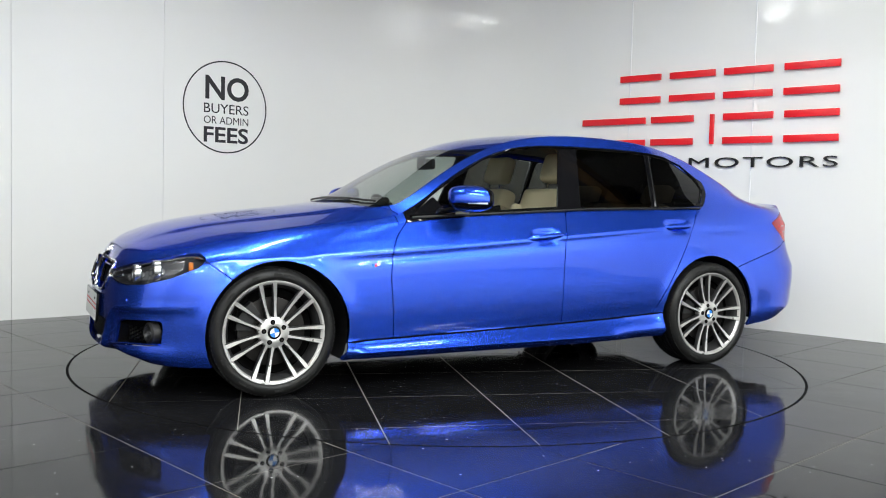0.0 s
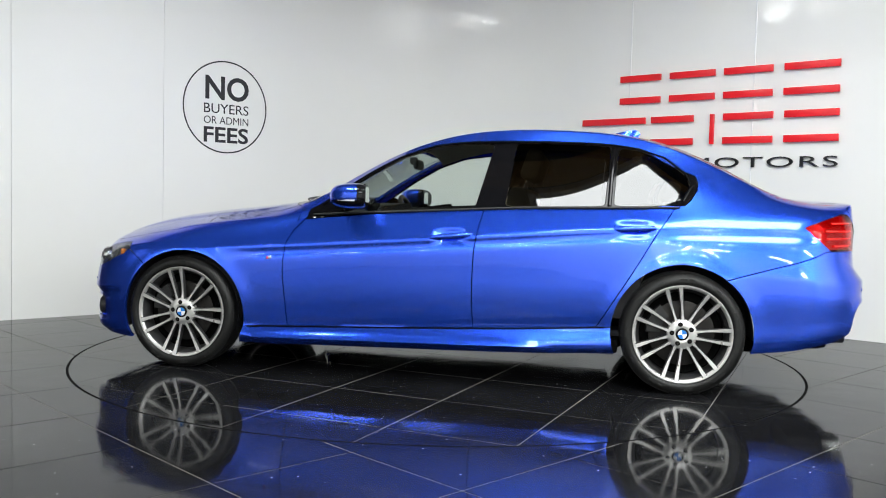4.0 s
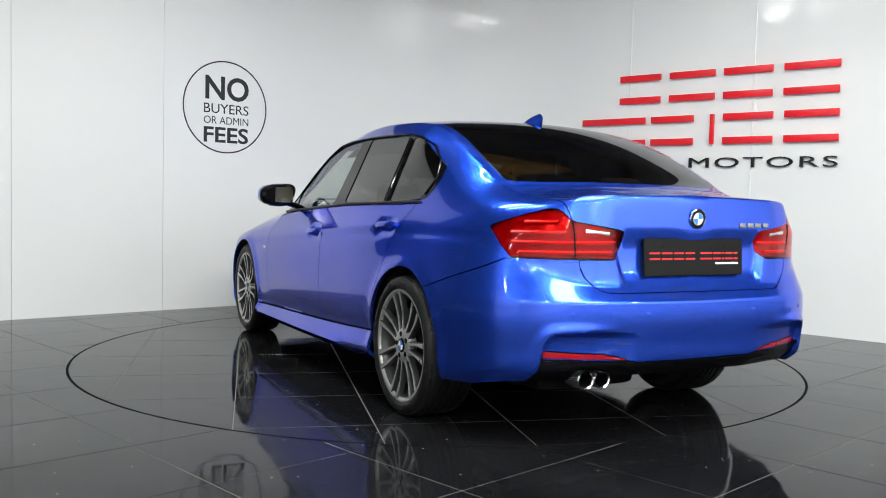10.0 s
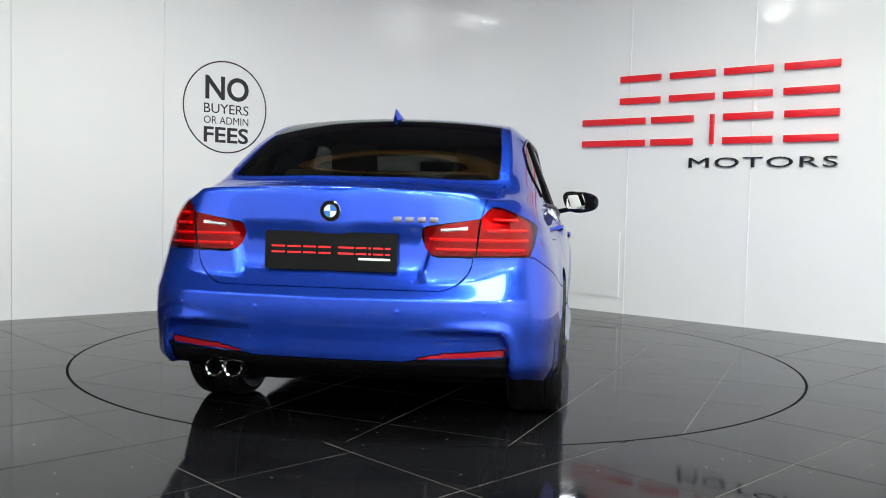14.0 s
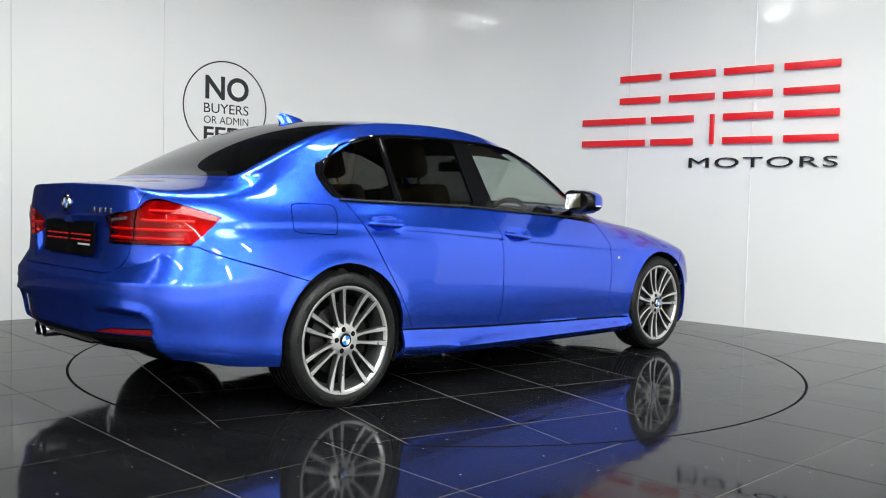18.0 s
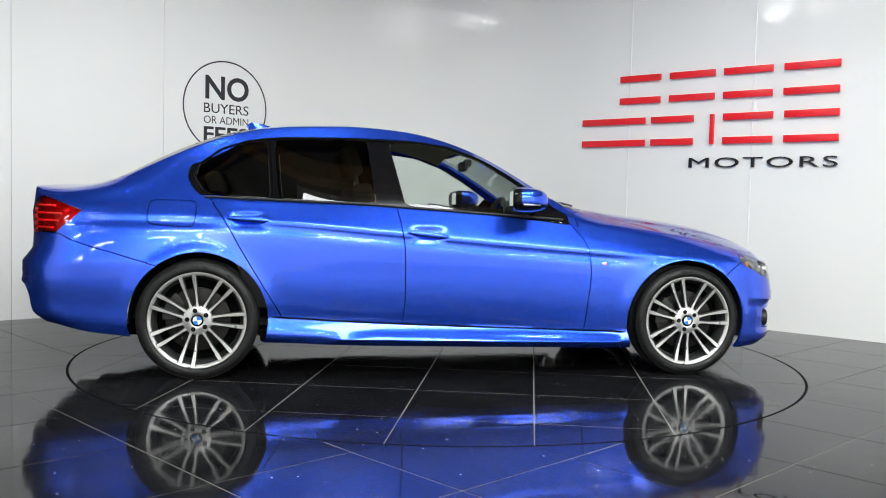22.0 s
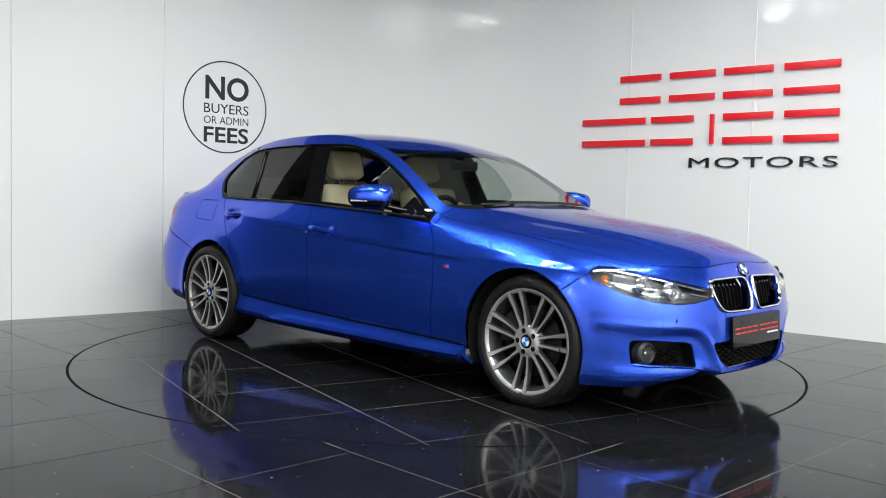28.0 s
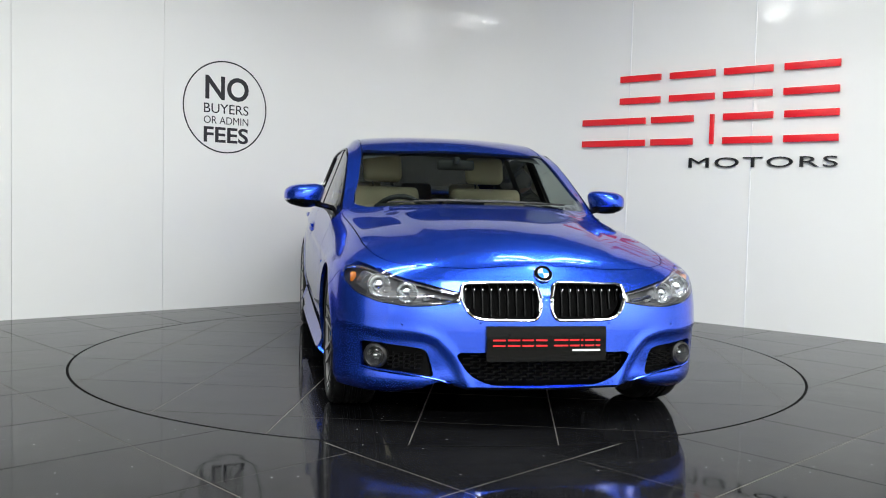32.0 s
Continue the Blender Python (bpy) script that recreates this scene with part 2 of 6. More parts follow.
def prism(poly, y0, y1, plane="xz", bevel=0.0):
    """A polygon pushed along the third axis."""
    bm = bmesh.new()
    def p3(a, b, h):
        return (a, h, b) if plane == "xz" else (h, a, b) if plane == "yz" else (a, b, h)
    lo = [bm.verts.new(p3(a, b, y0)) for a, b in poly]
    hi = [bm.verts.new(p3(a, b, y1)) for a, b in poly]
    n = len(poly)
    caps = [bm.faces.new(lo), bm.faces.new(hi[::-1])]
    for i in range(n):
        bm.faces.new((lo[i], lo[(i + 1) % n], hi[(i + 1) % n], hi[i]))
    if bevel:
        es = list({e for f in caps[1:] for e in f.edges})
        bmesh.ops.bevel(bm, geom=es, offset=bevel, segments=2, affect="EDGES")
    bmesh.ops.recalc_face_normals(bm, faces=bm.faces)
    return bm


def tube_bm(path, radius, n=8, bm=None, flat=1.0):
    bm = bm or bmesh.new()
    path = [Vector(p) for p in path]
    rings = []
    for i, p in enumerate(path):
        d = (path[min(i + 1, len(path) - 1)] - path[max(i - 1, 0)]).normalized()
        side = d.cross(Vector((0, 0, 1)))
        if side.length < 1e-3:
            side = Vector((1, 0, 0))
        side.normalize()
        up = side.cross(d).normalized()
        rings.append([bm.verts.new(p + radius * (math.cos(a) * side + flat * math.sin(a) * up)) for a in (2 * math.pi * k / n for k in range(n))])
    for a, b in zip(rings, rings[1:]):
        for k in range(n):
            bm.faces.new((a[k], a[(k + 1) % n], b[(k + 1) % n], b[k]))
    bm.faces.new(rings[0][::-1])
    bm.faces.new(rings[-1])
    return bm


def curve(pairs):
    """A smooth monotone curve through (x, value) pairs."""
    pairs = sorted(pairs)
    x, y = np.array([p[0] for p in pairs], float), np.array([p[1] for p in pairs], float)
    h, d = np.diff(x), np.diff(y) / np.diff(x)
    m = np.zeros(len(x))
    for i in range(1, len(x) - 1):
        if d[i - 1] * d[i] > 0:
            w1, w2 = 2 * h[i] + h[i - 1], h[i] + 2 * h[i - 1]
            m[i] = (w1 + w2) / (w1 / d[i - 1] + w2 / d[i])
    m[0], m[-1] = d[0], d[-1]

    def at(q):
        q = np.clip(np.asarray(q, float), x[0], x[-1])
        i = np.clip(np.searchsorted(x, q) - 1, 0, len(x) - 2)
        t = (q - x[i]) / h[i]
        return ((1 + 2 * t) * (1 - t) ** 2 * y[i] + t * (1 - t) ** 2 * h[i] * m[i] + t * t * (3 - 2 * t) * y[i + 1] + t * t * (t - 1) * h[i] * m[i + 1])
    return at


def inside(poly, a, b):
    """Signed distance to a polygon in a plane: negative within."""
    pts = np.array(poly, float)
    d2 = np.full(np.shape(a), 1e9)
    odd = np.zeros(np.shape(a), bool)
    for i in range(len(pts)):
        (x0, y0), (x1, y1) = pts[i - 1], pts[i]
        ex, ey = x1 - x0, y1 - y0
        t = np.clip(((a - x0) * ex + (b - y0) * ey) / (ex * ex + ey * ey), 0, 1)
        d2 = np.minimum(d2, (a - x0 - t * ex) ** 2 + (b - y0 - t * ey) ** 2)
        cross = ((y0 > b) != (y1 > b))
        odd ^= cross & (a < (x1 - x0) * (b - y0) / np.where(abs(y1 - y0) < 1e-12, 1e-12, y1 - y0) + x0)
    return np.where(odd, -1, 1) * np.sqrt(d2)


def rounded(poly, r, n=4):
    """The polygon with its corners rounded."""
    out = []
    k = len(poly)
    for i in range(k):
        p, a, b = Vector(poly[i]), Vector(poly[i - 1]), Vector(poly[(i + 1) % k])
        ra, rb = min(r, (a - p).length * 0.45), min(r, (b - p).length * 0.45)
        s, e = p + (a - p).normalized() * ra, p + (b - p).normalized() * rb
        for j in range(n + 1):
            t = j / n
            out.append(tuple((1 - t) ** 2 * s + 2 * t * (1 - t) * p + t * t * e))
    return out


# ---------------------------------------------------------------- the showroom
CORNER = Vector((-0.036, 3.90))
DIR_L = Vector((-0.7552, -0.6555))
DIR_R = Vector((0.7526, -0.6585))
HEIGHT = 4.3
PANEL_TOP = 3.05
BEND = 1.9
TURN = math.acos(max(-1, min(1, -DIR_L.dot(DIR_R))))
CUT = BEND * math.tan(TURN / 2)


def plan_point(along):
    """A point on the foot of the wall, and its inward normal: along < 0 on the west wall, > 0 on the east one, measured from the corner."""
    half = BEND * TURN / 2
    if along <= -CUT:
        return CORNER + DIR_L * -along, Vector((-DIR_L.y, DIR_L.x)) * (1 if (-DIR_L.y * 0 + DIR_L.x * -1) > 0 else -1)
    if along >= CUT:
        return CORNER + DIR_R * along, Vector((-DIR_R.y, DIR_R.x)) * (1 if DIR_R.x * -1 > 0 else -1)
    mid = -(DIR_L + DIR_R).normalized()
    centre = CORNER - mid * (BEND / math.cos(TURN / 2))
    a = along / CUT * TURN / 2
    base = math.atan2(mid.y, mid.x)
    out = Vector((math.cos(base - a), math.sin(base - a)))
    return centre + out * BEND, -out


def wall_run(a0, a1, z0, z1, front, back, step=0.12):
    """A slab that follows the wall's plan, front and back being distances in front of its face."""
    n = max(1, int(abs(a1 - a0) / step)) if a0 < CUT and a1 > -CUT else 1
    v, f = [], []
    for i in range(n + 1):
        p, q = plan_point(a0 + (a1 - a0) * i / n)
        for d, z in ((front, z0), (front, z1), (back, z1), (back, z0)):
            v.append((p.x + q.x * d, p.y + q.y * d, z))
    for i in range(n):
        b = 4 * i
        for k in range(4):
            f.append((b + k, b + (k + 1) % 4, b + 4 + (k + 1) % 4, b + 4 + k))
    f += [(3, 2, 1, 0), tuple(4 * n + k for k in range(4))]
    bm = bmesh.new()
    vs = [bm.verts.new(p) for p in v]
    for q in f:
        bm.faces.new([vs[i] for i in q])
    return bm


def showroom():
    wall = tagged(new("wall_back"), "glossy white panelled wall with a curved corner", "wall", kind="structure")
    joints = [-4.66, -4.33, -3.115, 2.30, 3.451, 4.60, 5.75, 6.9, 8.05]
    for a, b in zip(joints, joints[1:]):
        part("panel", wall_run(a + 0.0015, b - 0.0015, 0, PANEL_TOP, 0.0, -0.04, 0.08), PANEL, wall, smooth=30)
    part("backing", wall_run(joints[0], joints[-1], 0, PANEL_TOP, -0.042, -0.16, 0.08), WHITE_TRIM, wall)
    for a in (2.30, 3.451, 4.62):
        part("joint_strip", wall_run(a - 0.006, a + 0.006, 0, PANEL_TOP, 0.006, -0.002), WHITE_TRIM, wall)
    part("access_hatch", wall_run(1.70, 2.25, 0.148, 0.75, 0.009, 0.0005), PANEL, wall, "low white access hatch in the panelled wall")
    tagged(part("wall_upper", wall_run(joints[0], joints[-1], PANEL_TOP, HEIGHT, -0.05, -0.16, 0.08), DARK_WALL), "dark upper wall above the white panels", "wall", kind="structure")
    # rest of the hall, behind the camera: unseen walls, pale or dark for reflections
    pw, pe = plan_point(joints[0])[0], plan_point(joints[-1])[0]
    for name, x, mat, lab in (("wall_west", (-8.1, 0.0, 8.0), DARK_WALL, "unseen dark hall wall for the car to mirror"), ("wall_west_rear", (-8.1, -7.0, 6.0), LIGHT_WALL, "unseen pale hall wall for the car to mirror"), ("wall_east", (8.1, -3.0, 14.0), LIGHT_WALL, "unseen pale hall wall for the car to mirror")):
        tagged(part(name, box(x[0], x[1], HEIGHT / 2, 0.2, x[2], HEIGHT), mat), lab, "wall", kind="structure")
    for name, x, y, mat in (("wall_return_west", pw.x, pw.y, DARK_WALL), ("wall_return_east", pe.x, pe.y, BACKWALL)):
        ln = 8.0 - abs(x)
        tagged(part(name, box(math.copysign(abs(x) + ln / 2, x), y + 0.12, HEIGHT / 2, ln, 0.2, HEIGHT), mat), "unseen grey hall wall added beside the white panels", "wall", kind="structure")
    tagged(part("wall_south", box(0, -10.1, HEIGHT / 2, 16.4, 0.2, HEIGHT), LIGHT_WALL), "unseen pale hall wall for the car to mirror", "wall", kind="structure")
    tagged(part("ceiling", box(0, -3.0, HEIGHT + 0.08, 16, 14.6, 0.16), CEILING), "grey painted roof lining of the hall", "ceiling", kind="structure")
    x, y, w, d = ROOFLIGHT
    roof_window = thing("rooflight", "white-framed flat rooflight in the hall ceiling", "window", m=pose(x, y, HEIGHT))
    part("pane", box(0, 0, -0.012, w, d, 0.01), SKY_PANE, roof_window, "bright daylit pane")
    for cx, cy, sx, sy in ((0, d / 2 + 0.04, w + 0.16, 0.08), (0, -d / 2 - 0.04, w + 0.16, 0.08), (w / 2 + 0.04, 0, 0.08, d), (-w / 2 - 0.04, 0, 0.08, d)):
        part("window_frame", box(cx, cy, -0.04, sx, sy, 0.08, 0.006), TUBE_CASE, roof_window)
    for y in (-8.0, -6.3, -3.7, -1.7, 0.5):
        tagged(part("roof_beam", box(0, y, HEIGHT - 0.13, 14, 0.14, 0.24, 0.01), TIMBER), "yellow timber beam under the hall roof", "beam", group="roof beams")


def ceiling_tubes():
    first = None
    for x, y, _ in TUBES:
        m = pose(x, y, HEIGHT)
        if first is None:
            first = thing("strip_light", "white fluorescent strip light hung from the ceiling", "lamp", "ceiling strip lights", m=m)
            part("casing", box(0, 0, -0.52, 1.56, 0.10, 0.05, 0.01), TUBE_CASE, first)
            part("hanger", box(-0.6, 0, -0.25, 0.012, 0.012, 0.5), TUBE_CASE, first)
            part("hanger", box(0.6, 0, -0.25, 0.012, 0.012, 0.5), TUBE_CASE, first)
            part("tube", tube_bm([(-0.75, 0, -0.565), (0.75, 0, -0.565)], 0.016, 10), TUBE, first, "glowing white tube")
        else:
            copy_thing(first, m)


RING = 2.24
FLOOR_A = radians(44.0)
PITCH = 0.612


def clip_tile(u0, u1, w0, w1, keep_in, radius, n=28):
    """A square tile, cut by the turntable's rim, as a polygon."""
    poly = [Vector((u0, w0)), Vector((u1, w0)), Vector((u1, w1)), Vector((u0, w1))]
    far = max(p.length for p in poly)
    near = math.hypot(min(max(0, u0), u1), min(max(0, w0), w1))
    if keep_in and near >= radius - 0.01 or not keep_in and far <= radius + 0.01:
        return None
    if keep_in and far <= radius or not keep_in and near >= radius:
        return "whole"
    if keep_in:
        out = poly
        for k in range(120):
            a = 2 * math.pi * k / 120
            d = Vector((math.cos(a), math.sin(a)))
            nxt = []
            for i in range(len(out)):
                p, q = out[i - 1], out[i]
                fp, fq = p.dot(d) - radius, q.dot(d) - radius
                if fp <= 0 or fq <= 0:
                    if fp * fq < 0:
                        nxt.append(p.lerp(q, fp / (fp - fq)))
                    if fq <= 0:
                        nxt.append(q)
            out = nxt
            if len(out) < 3:
                return None
        slim = [p for i, p in enumerate(out) if (p - out[i - 1]).length > 1e-4]
        return slim if len(slim) >= 3 else None
    pts = []
    for i in range(4):
        a, b = poly[i], poly[(i + 1) % 4]
        pts += [a.lerp(b, k / n) for k in range(n)]
    ok = [p.length > radius for p in pts]
    m = len(pts)
    start = next((i for i in range(m) if ok[i] and not ok[i - 1]), None)
    if start is None:
        return "whole"
    run = []
    for i in range(m):
        if not ok[(start + i) % m]:
            break
        run.append(pts[(start + i) % m])
    if len(run) < 3:
        return None
    first, last = run[0].normalized() * radius, run[-1].normalized() * radius
    out = [first] + [p for p in run[1:-1] if any((p - c).length < 1e-6 for c in poly)] + [last]
    a0, a1 = math.atan2(last.y, last.x), math.atan2(first.y, first.x)
    da = (a1 - a0 + math.pi) % (2 * math.pi) - math.pi
    arc = max(2, int(abs(da) / 0.05))
    out += [Vector((radius * math.cos(a0 + da * k / arc), radius * math.sin(a0 + da * k / arc))) for k in range(1, arc)]
    return out if len(out) >= 3 else None


def lay_tiles(parent, ang, off_u, off_w, keep_in, radius, reach, z=0.0):
    """Tiles with recessed joints; (off_u, off_w) are the grid's offsets in its own turned axes."""
    ca, sa = math.cos(ang), math.sin(ang)
    ga = 0.0021
    rng = random.Random(5)
    n = int(reach / PITCH) + 6
    whole = None
    for i in range(-n, n):
        for j in range(-n, n):
            u0, w0 = off_u + i * PITCH + ga, off_w + j * PITCH + ga
            u1, w1 = u0 + PITCH - 2 * ga, w0 + PITCH - 2 * ga
            mx, my = (u0 + u1) / 2 * ca - (w0 + w1) / 2 * sa, (u0 + u1) / 2 * sa + (w0 + w1) / 2 * ca
            if not keep_in and (abs(mx) > 6.6 or my < -6.6 or my > 4.4 or my > 4.6 - abs(mx) * 0.87):
                continue
            poly = clip_tile(u0, u1, w0, w1, keep_in, radius)
            if not poly:
                continue
            sink = rng.uniform(0, 0.0002)
            tilt = (rng.uniform(-1, 1) * 0.0004, rng.uniform(-1, 1) * 0.0004)
            if poly == "whole":
                if whole is None:
                    bm = bmesh.new()
                    h = PITCH / 2 - ga
                    add_box(bm, 0, 0, -0.005, 2 * h, 2 * h, 0.01)
                    top = [e for e in bm.edges if all(v.co.z > -0.001 for v in e.verts)]
                    bmesh.ops.bevel(bm, geom=top, offset=0.0012, segments=1, affect="EDGES")
                    ob = part("tile", bm, TILE, parent, smooth=0)
                    whole = ob
                else:
                    ob = new("tile", whole.data)
                    ob.parent = parent
                ob.matrix_basis = Matrix.LocRotScale((mx, my, z - sink), Euler((tilt[0], tilt[1], ang)), None)
            else:
                pts = [(p.x * ca - p.y * sa, p.x * sa + p.y * ca) for p in poly]
                ob = part("tile", prism(pts, z - 0.01, z - sink, "xy"), TILE, parent, smooth=0)


def floors():
    floor = tagged(part("floor", box(0, -3.0, -0.0315, 16, 14.6, 0.06), GROUT), "glossy black square floor tiles with pale joints", "floor", kind="structure")
    # grid lines: n.p = 1.469 + k * pitch across, -1.879 + k * pitch along
    lay_tiles(floor, FLOOR_A, -1.879 + 0.003, -1.469 + 0.003, False, RING + 0.012, 7.4)
    part("rim_gap", lathe_bm([(RING - 0.02, -0.0011), (RING + 0.03, -0.0011), (RING + 0.03, -0.012), (RING - 0.02, -0.012)], 160, "z", None, True), PIT, floor, "dark gap round the turntable")
    return floor


def turntable():
    table = thing("turntable", "round tiled turntable of black polished tiles, flush with the floor", "turntable")
    part("disc", lathe_bm([(0, -0.012), (RING, -0.012), (RING, -0.004)][:2] + [(RING, -0.03), (0, -0.03)], 160, "z"), PIT, table)
    part("joint_bed", lathe_bm([(0, -0.0008), (RING - 0.006, -0.0008), (RING - 0.006, -0.011), (0, -0.011)], 160, "z"), GROUT, table)
    lay_tiles(table, radians(74.9), -1.172, -0.012, True, RING - 0.004, 2.4)
    return table


def wall_frame(along_at):
    """A pose on the wall: x along it to the right, y up, z out of the wall."""
    p, q = plan_point(along_at)
    out = Vector((q.x, q.y, 0))
    right = Vector((0, 0, 1)).cross(out)
    m = Matrix((right, Vector((0, 0, 1)), out)).transposed().to_4x4()
    m.translation = (p.x, p.y, 0)
    return m


def word(text, width, height, mat, parent, m, weight=0.0, depth=0.002, spacing=1.0):
    """A word in the built-in font, stretched to a width and height, its lower left corner at m."""
    cu = bpy.data.curves.new("word", "FONT")
    cu.body, cu.offset, cu.extrude, cu.resolution_u, cu.space_character = text, weight, 0.02, 4, spacing
    tmp = bpy.data.objects.new("word", cu)
    scene.collection.objects.link(tmp)
    bpy.context.view_layer.update()
    me = bpy.data.meshes.new_from_object(tmp.evaluated_get(bpy.context.evaluated_depsgraph_get()))
    bpy.data.objects.remove(tmp)
    co = np.array([v.co for v in me.vertices])
    lo, hi = co.min(0), co.max(0)
    co = (co - lo) / (hi - lo) * np.array([width, height, depth])
    me.vertices.foreach_set("co", co.ravel())
    me.materials.clear()
    me.materials.append(mat)
    me.update()
    ob = new("word", me)
    ob.parent = parent
    ob.matrix_basis = m
    return ob


def fee_sign():
    base = wall_frame(-2.535)
    sign = thing("wall_sign", "round black vinyl sign about fees on the white wall", "sign", m=base @ Matrix.Translation((0, 1.79, 0.001)))
    part("ring", lathe_bm([(0.398, 0.0), (0.398, 0.002), (0.410, 0.002), (0.410, 0.0)], 120, "z", None, True), BLACK_VINYL, sign, "thin black ring")
    for text, x, y, w, h, k in (("NO", -0.200, 0.060, 0.425, 0.213, 0.022), ("BUYERS", -0.212, -0.058, 0.436, 0.085, 0.0), ("OR ADMIN", -0.212, -0.152, 0.436, 0.066, -0.004), ("FEES", -0.212, -0.318, 0.436, 0.140, 0.020)):
        word(text, w, h, BLACK_VINYL, sign, Matrix.Translation((x, y, 0.0)), k)


LETTERS_UP = ((2.215, 2.616), (2.705, 3.123), (3.202, 3.618), (3.710, 4.143))
LETTERS_LOW = ((1.825, 2.478), (2.538, 2.938), (3.093, 3.127), (3.209, 3.631), (3.724, 4.150))


def brand_sign():
    """The dealer's lettering, as plain red bars of its size, with the plain word below."""
    base = wall_frame(3.0)
    sign = thing("dealer_sign", "raised red bars and black lettering on the white wall", "sign", m=base)
    for row, z0, z1 in ((LETTERS_UP, 1.918, 2.172), (LETTERS_LOW, 1.538, 1.792)):
        for a, b in row:
            w, c = b - a, (a + b) / 2 - 3.0
            h = 0.056
            if w < 0.1:
                part("bar", box(c, (z0 + z1) / 2, 0.022, w, z1 - z0, 0.024, 0.002), RED_SIGN, sign)
                continue
            part("bar", box(c, z1 - h / 2, 0.022, w, h, 0.024, 0.002), RED_SIGN, sign)
            part("bar", box(c, z0 + h / 2, 0.022, w, h, 0.024, 0.002), RED_SIGN, sign)
            for e in (c - w * 0.4, c + w * 0.4):
                part("stand_off", box(e, z1 - h / 2, 0.005, 0.012, 0.012, 0.010), BLACK_SIGN, sign)
                part("stand_off", box(e, z0 + h / 2, 0.005, 0.012, 0.012, 0.010), BLACK_SIGN, sign)
    word("MOTORS", 1.242, 0.086, BLACK_SIGN, sign, Matrix.Translation((2.908 - 3.0, 1.338, 0.006)), -0.004, 0.016, 1.12)
# ---------------------------------------------------------------- the car's skin
# car space: x forward, y to the car's left, z up; origin on the ground, halfway between the axles
AXLE = 1.405
HUB_Z = 0.323
HANDLES = ((-0.160, 0.806), (-1.140, 0.872))


def ring_plan(n=350):
    """Half the plan outline at its widest: front centre, round the corner, along the side, to the rear centre."""
    pts = []
    for k in range(400):
        f = k / 400 * math.pi / 2
        pts.append((1.5 + 0.672 * math.cos(f) ** (2 / 2.8), 0.884 * math.sin(f) ** (2 / 2.8)))
    side = curve([(1.5, 0.884), (1.2, 0.888), (0.7, 0.893), (0.0, 0.898), (-0.7, 0.898), (-1.2, 0.886), (-1.5, 0.878)])
    for x in np.linspace(1.5, -1.5, 500, endpoint=False):
        pts.append((x, float(side(x))))
    for k in range(401):
        f = k / 400 * math.pi / 2
        pts.append((-1.5 - 0.918 * math.sin(f) ** (2 / 4.0), 0.878 * max(0.0, math.cos(f)) ** (2 / 4.1)))
    pts = np.array(pts)
    seg = np.hypot(*np.diff(pts, axis=0).T)
    a = np.concatenate([[0], np.cumsum(seg)])
    # a finer pitch where the plan bends
    dense = np.where((pts[:, 0] > 1.55) | (pts[:, 0] < -1.95), 2.3, 1.0)
    wt = np.concatenate([[0], np.cumsum(seg * (dense[1:] + dense[:-1]) / 2)])
    want = np.interp(np.linspace(0, wt[-1], n), wt, a)
    x, y = np.interp(want, a, pts[:, 0]), np.interp(want, a, pts[:, 1])
    y[0] = y[-1] = 0
    return want, x, y


RA, RX, RY = ring_plan()
_tx, _ty = np.gradient(RX), np.gradient(RY)
_ln = np.hypot(_tx, _ty)
RNX, RNY = -_ty / _ln, _tx / _ln
_flip = np.where(RNX * (RX - 0.0 * RX) + RNY * RY < 0, -1, 1)
RNX, RNY = RNX * _flip, RNY * _flip
RNX[0], RNY[0], RNX[-1], RNY[-1] = 1, 0, -1, 0


def arc_at(x=None, y=None, front=True):
    """Arc length at a station x of the side, or at a half-width y of the front or rear."""
    if x is not None:
        return float(np.interp(-x, -RX, RA))
    h = len(RA) // 4
    if front:
        return float(np.interp(y, RY[:h], RA[:h]))
    return float(np.interp(-y, -RY[-h:], RA[-h:]))


MARKS = [0.0, arc_at(y=0.40), arc_at(y=0.74), arc_at(x=1.6), arc_at(x=1.0), arc_at(x=0.3), arc_at(x=-0.4), arc_at(x=-1.0), arc_at(x=-1.6), arc_at(x=-1.98),
         arc_at(y=0.80, front=False), arc_at(y=0.5, front=False), float(RA[-1])]


def along(values):
    """Values at the marks, carried round the ring and evened out over about a hand's width."""
    even = np.linspace(0, RA[-1], 600)
    v = curve(list(zip(MARKS, values)))(even)
    for _ in range(70):
        v[1:-1] = (v[:-2] + 2 * v[1:-1] + v[2:]) / 4
    return np.interp(RA, even, v)


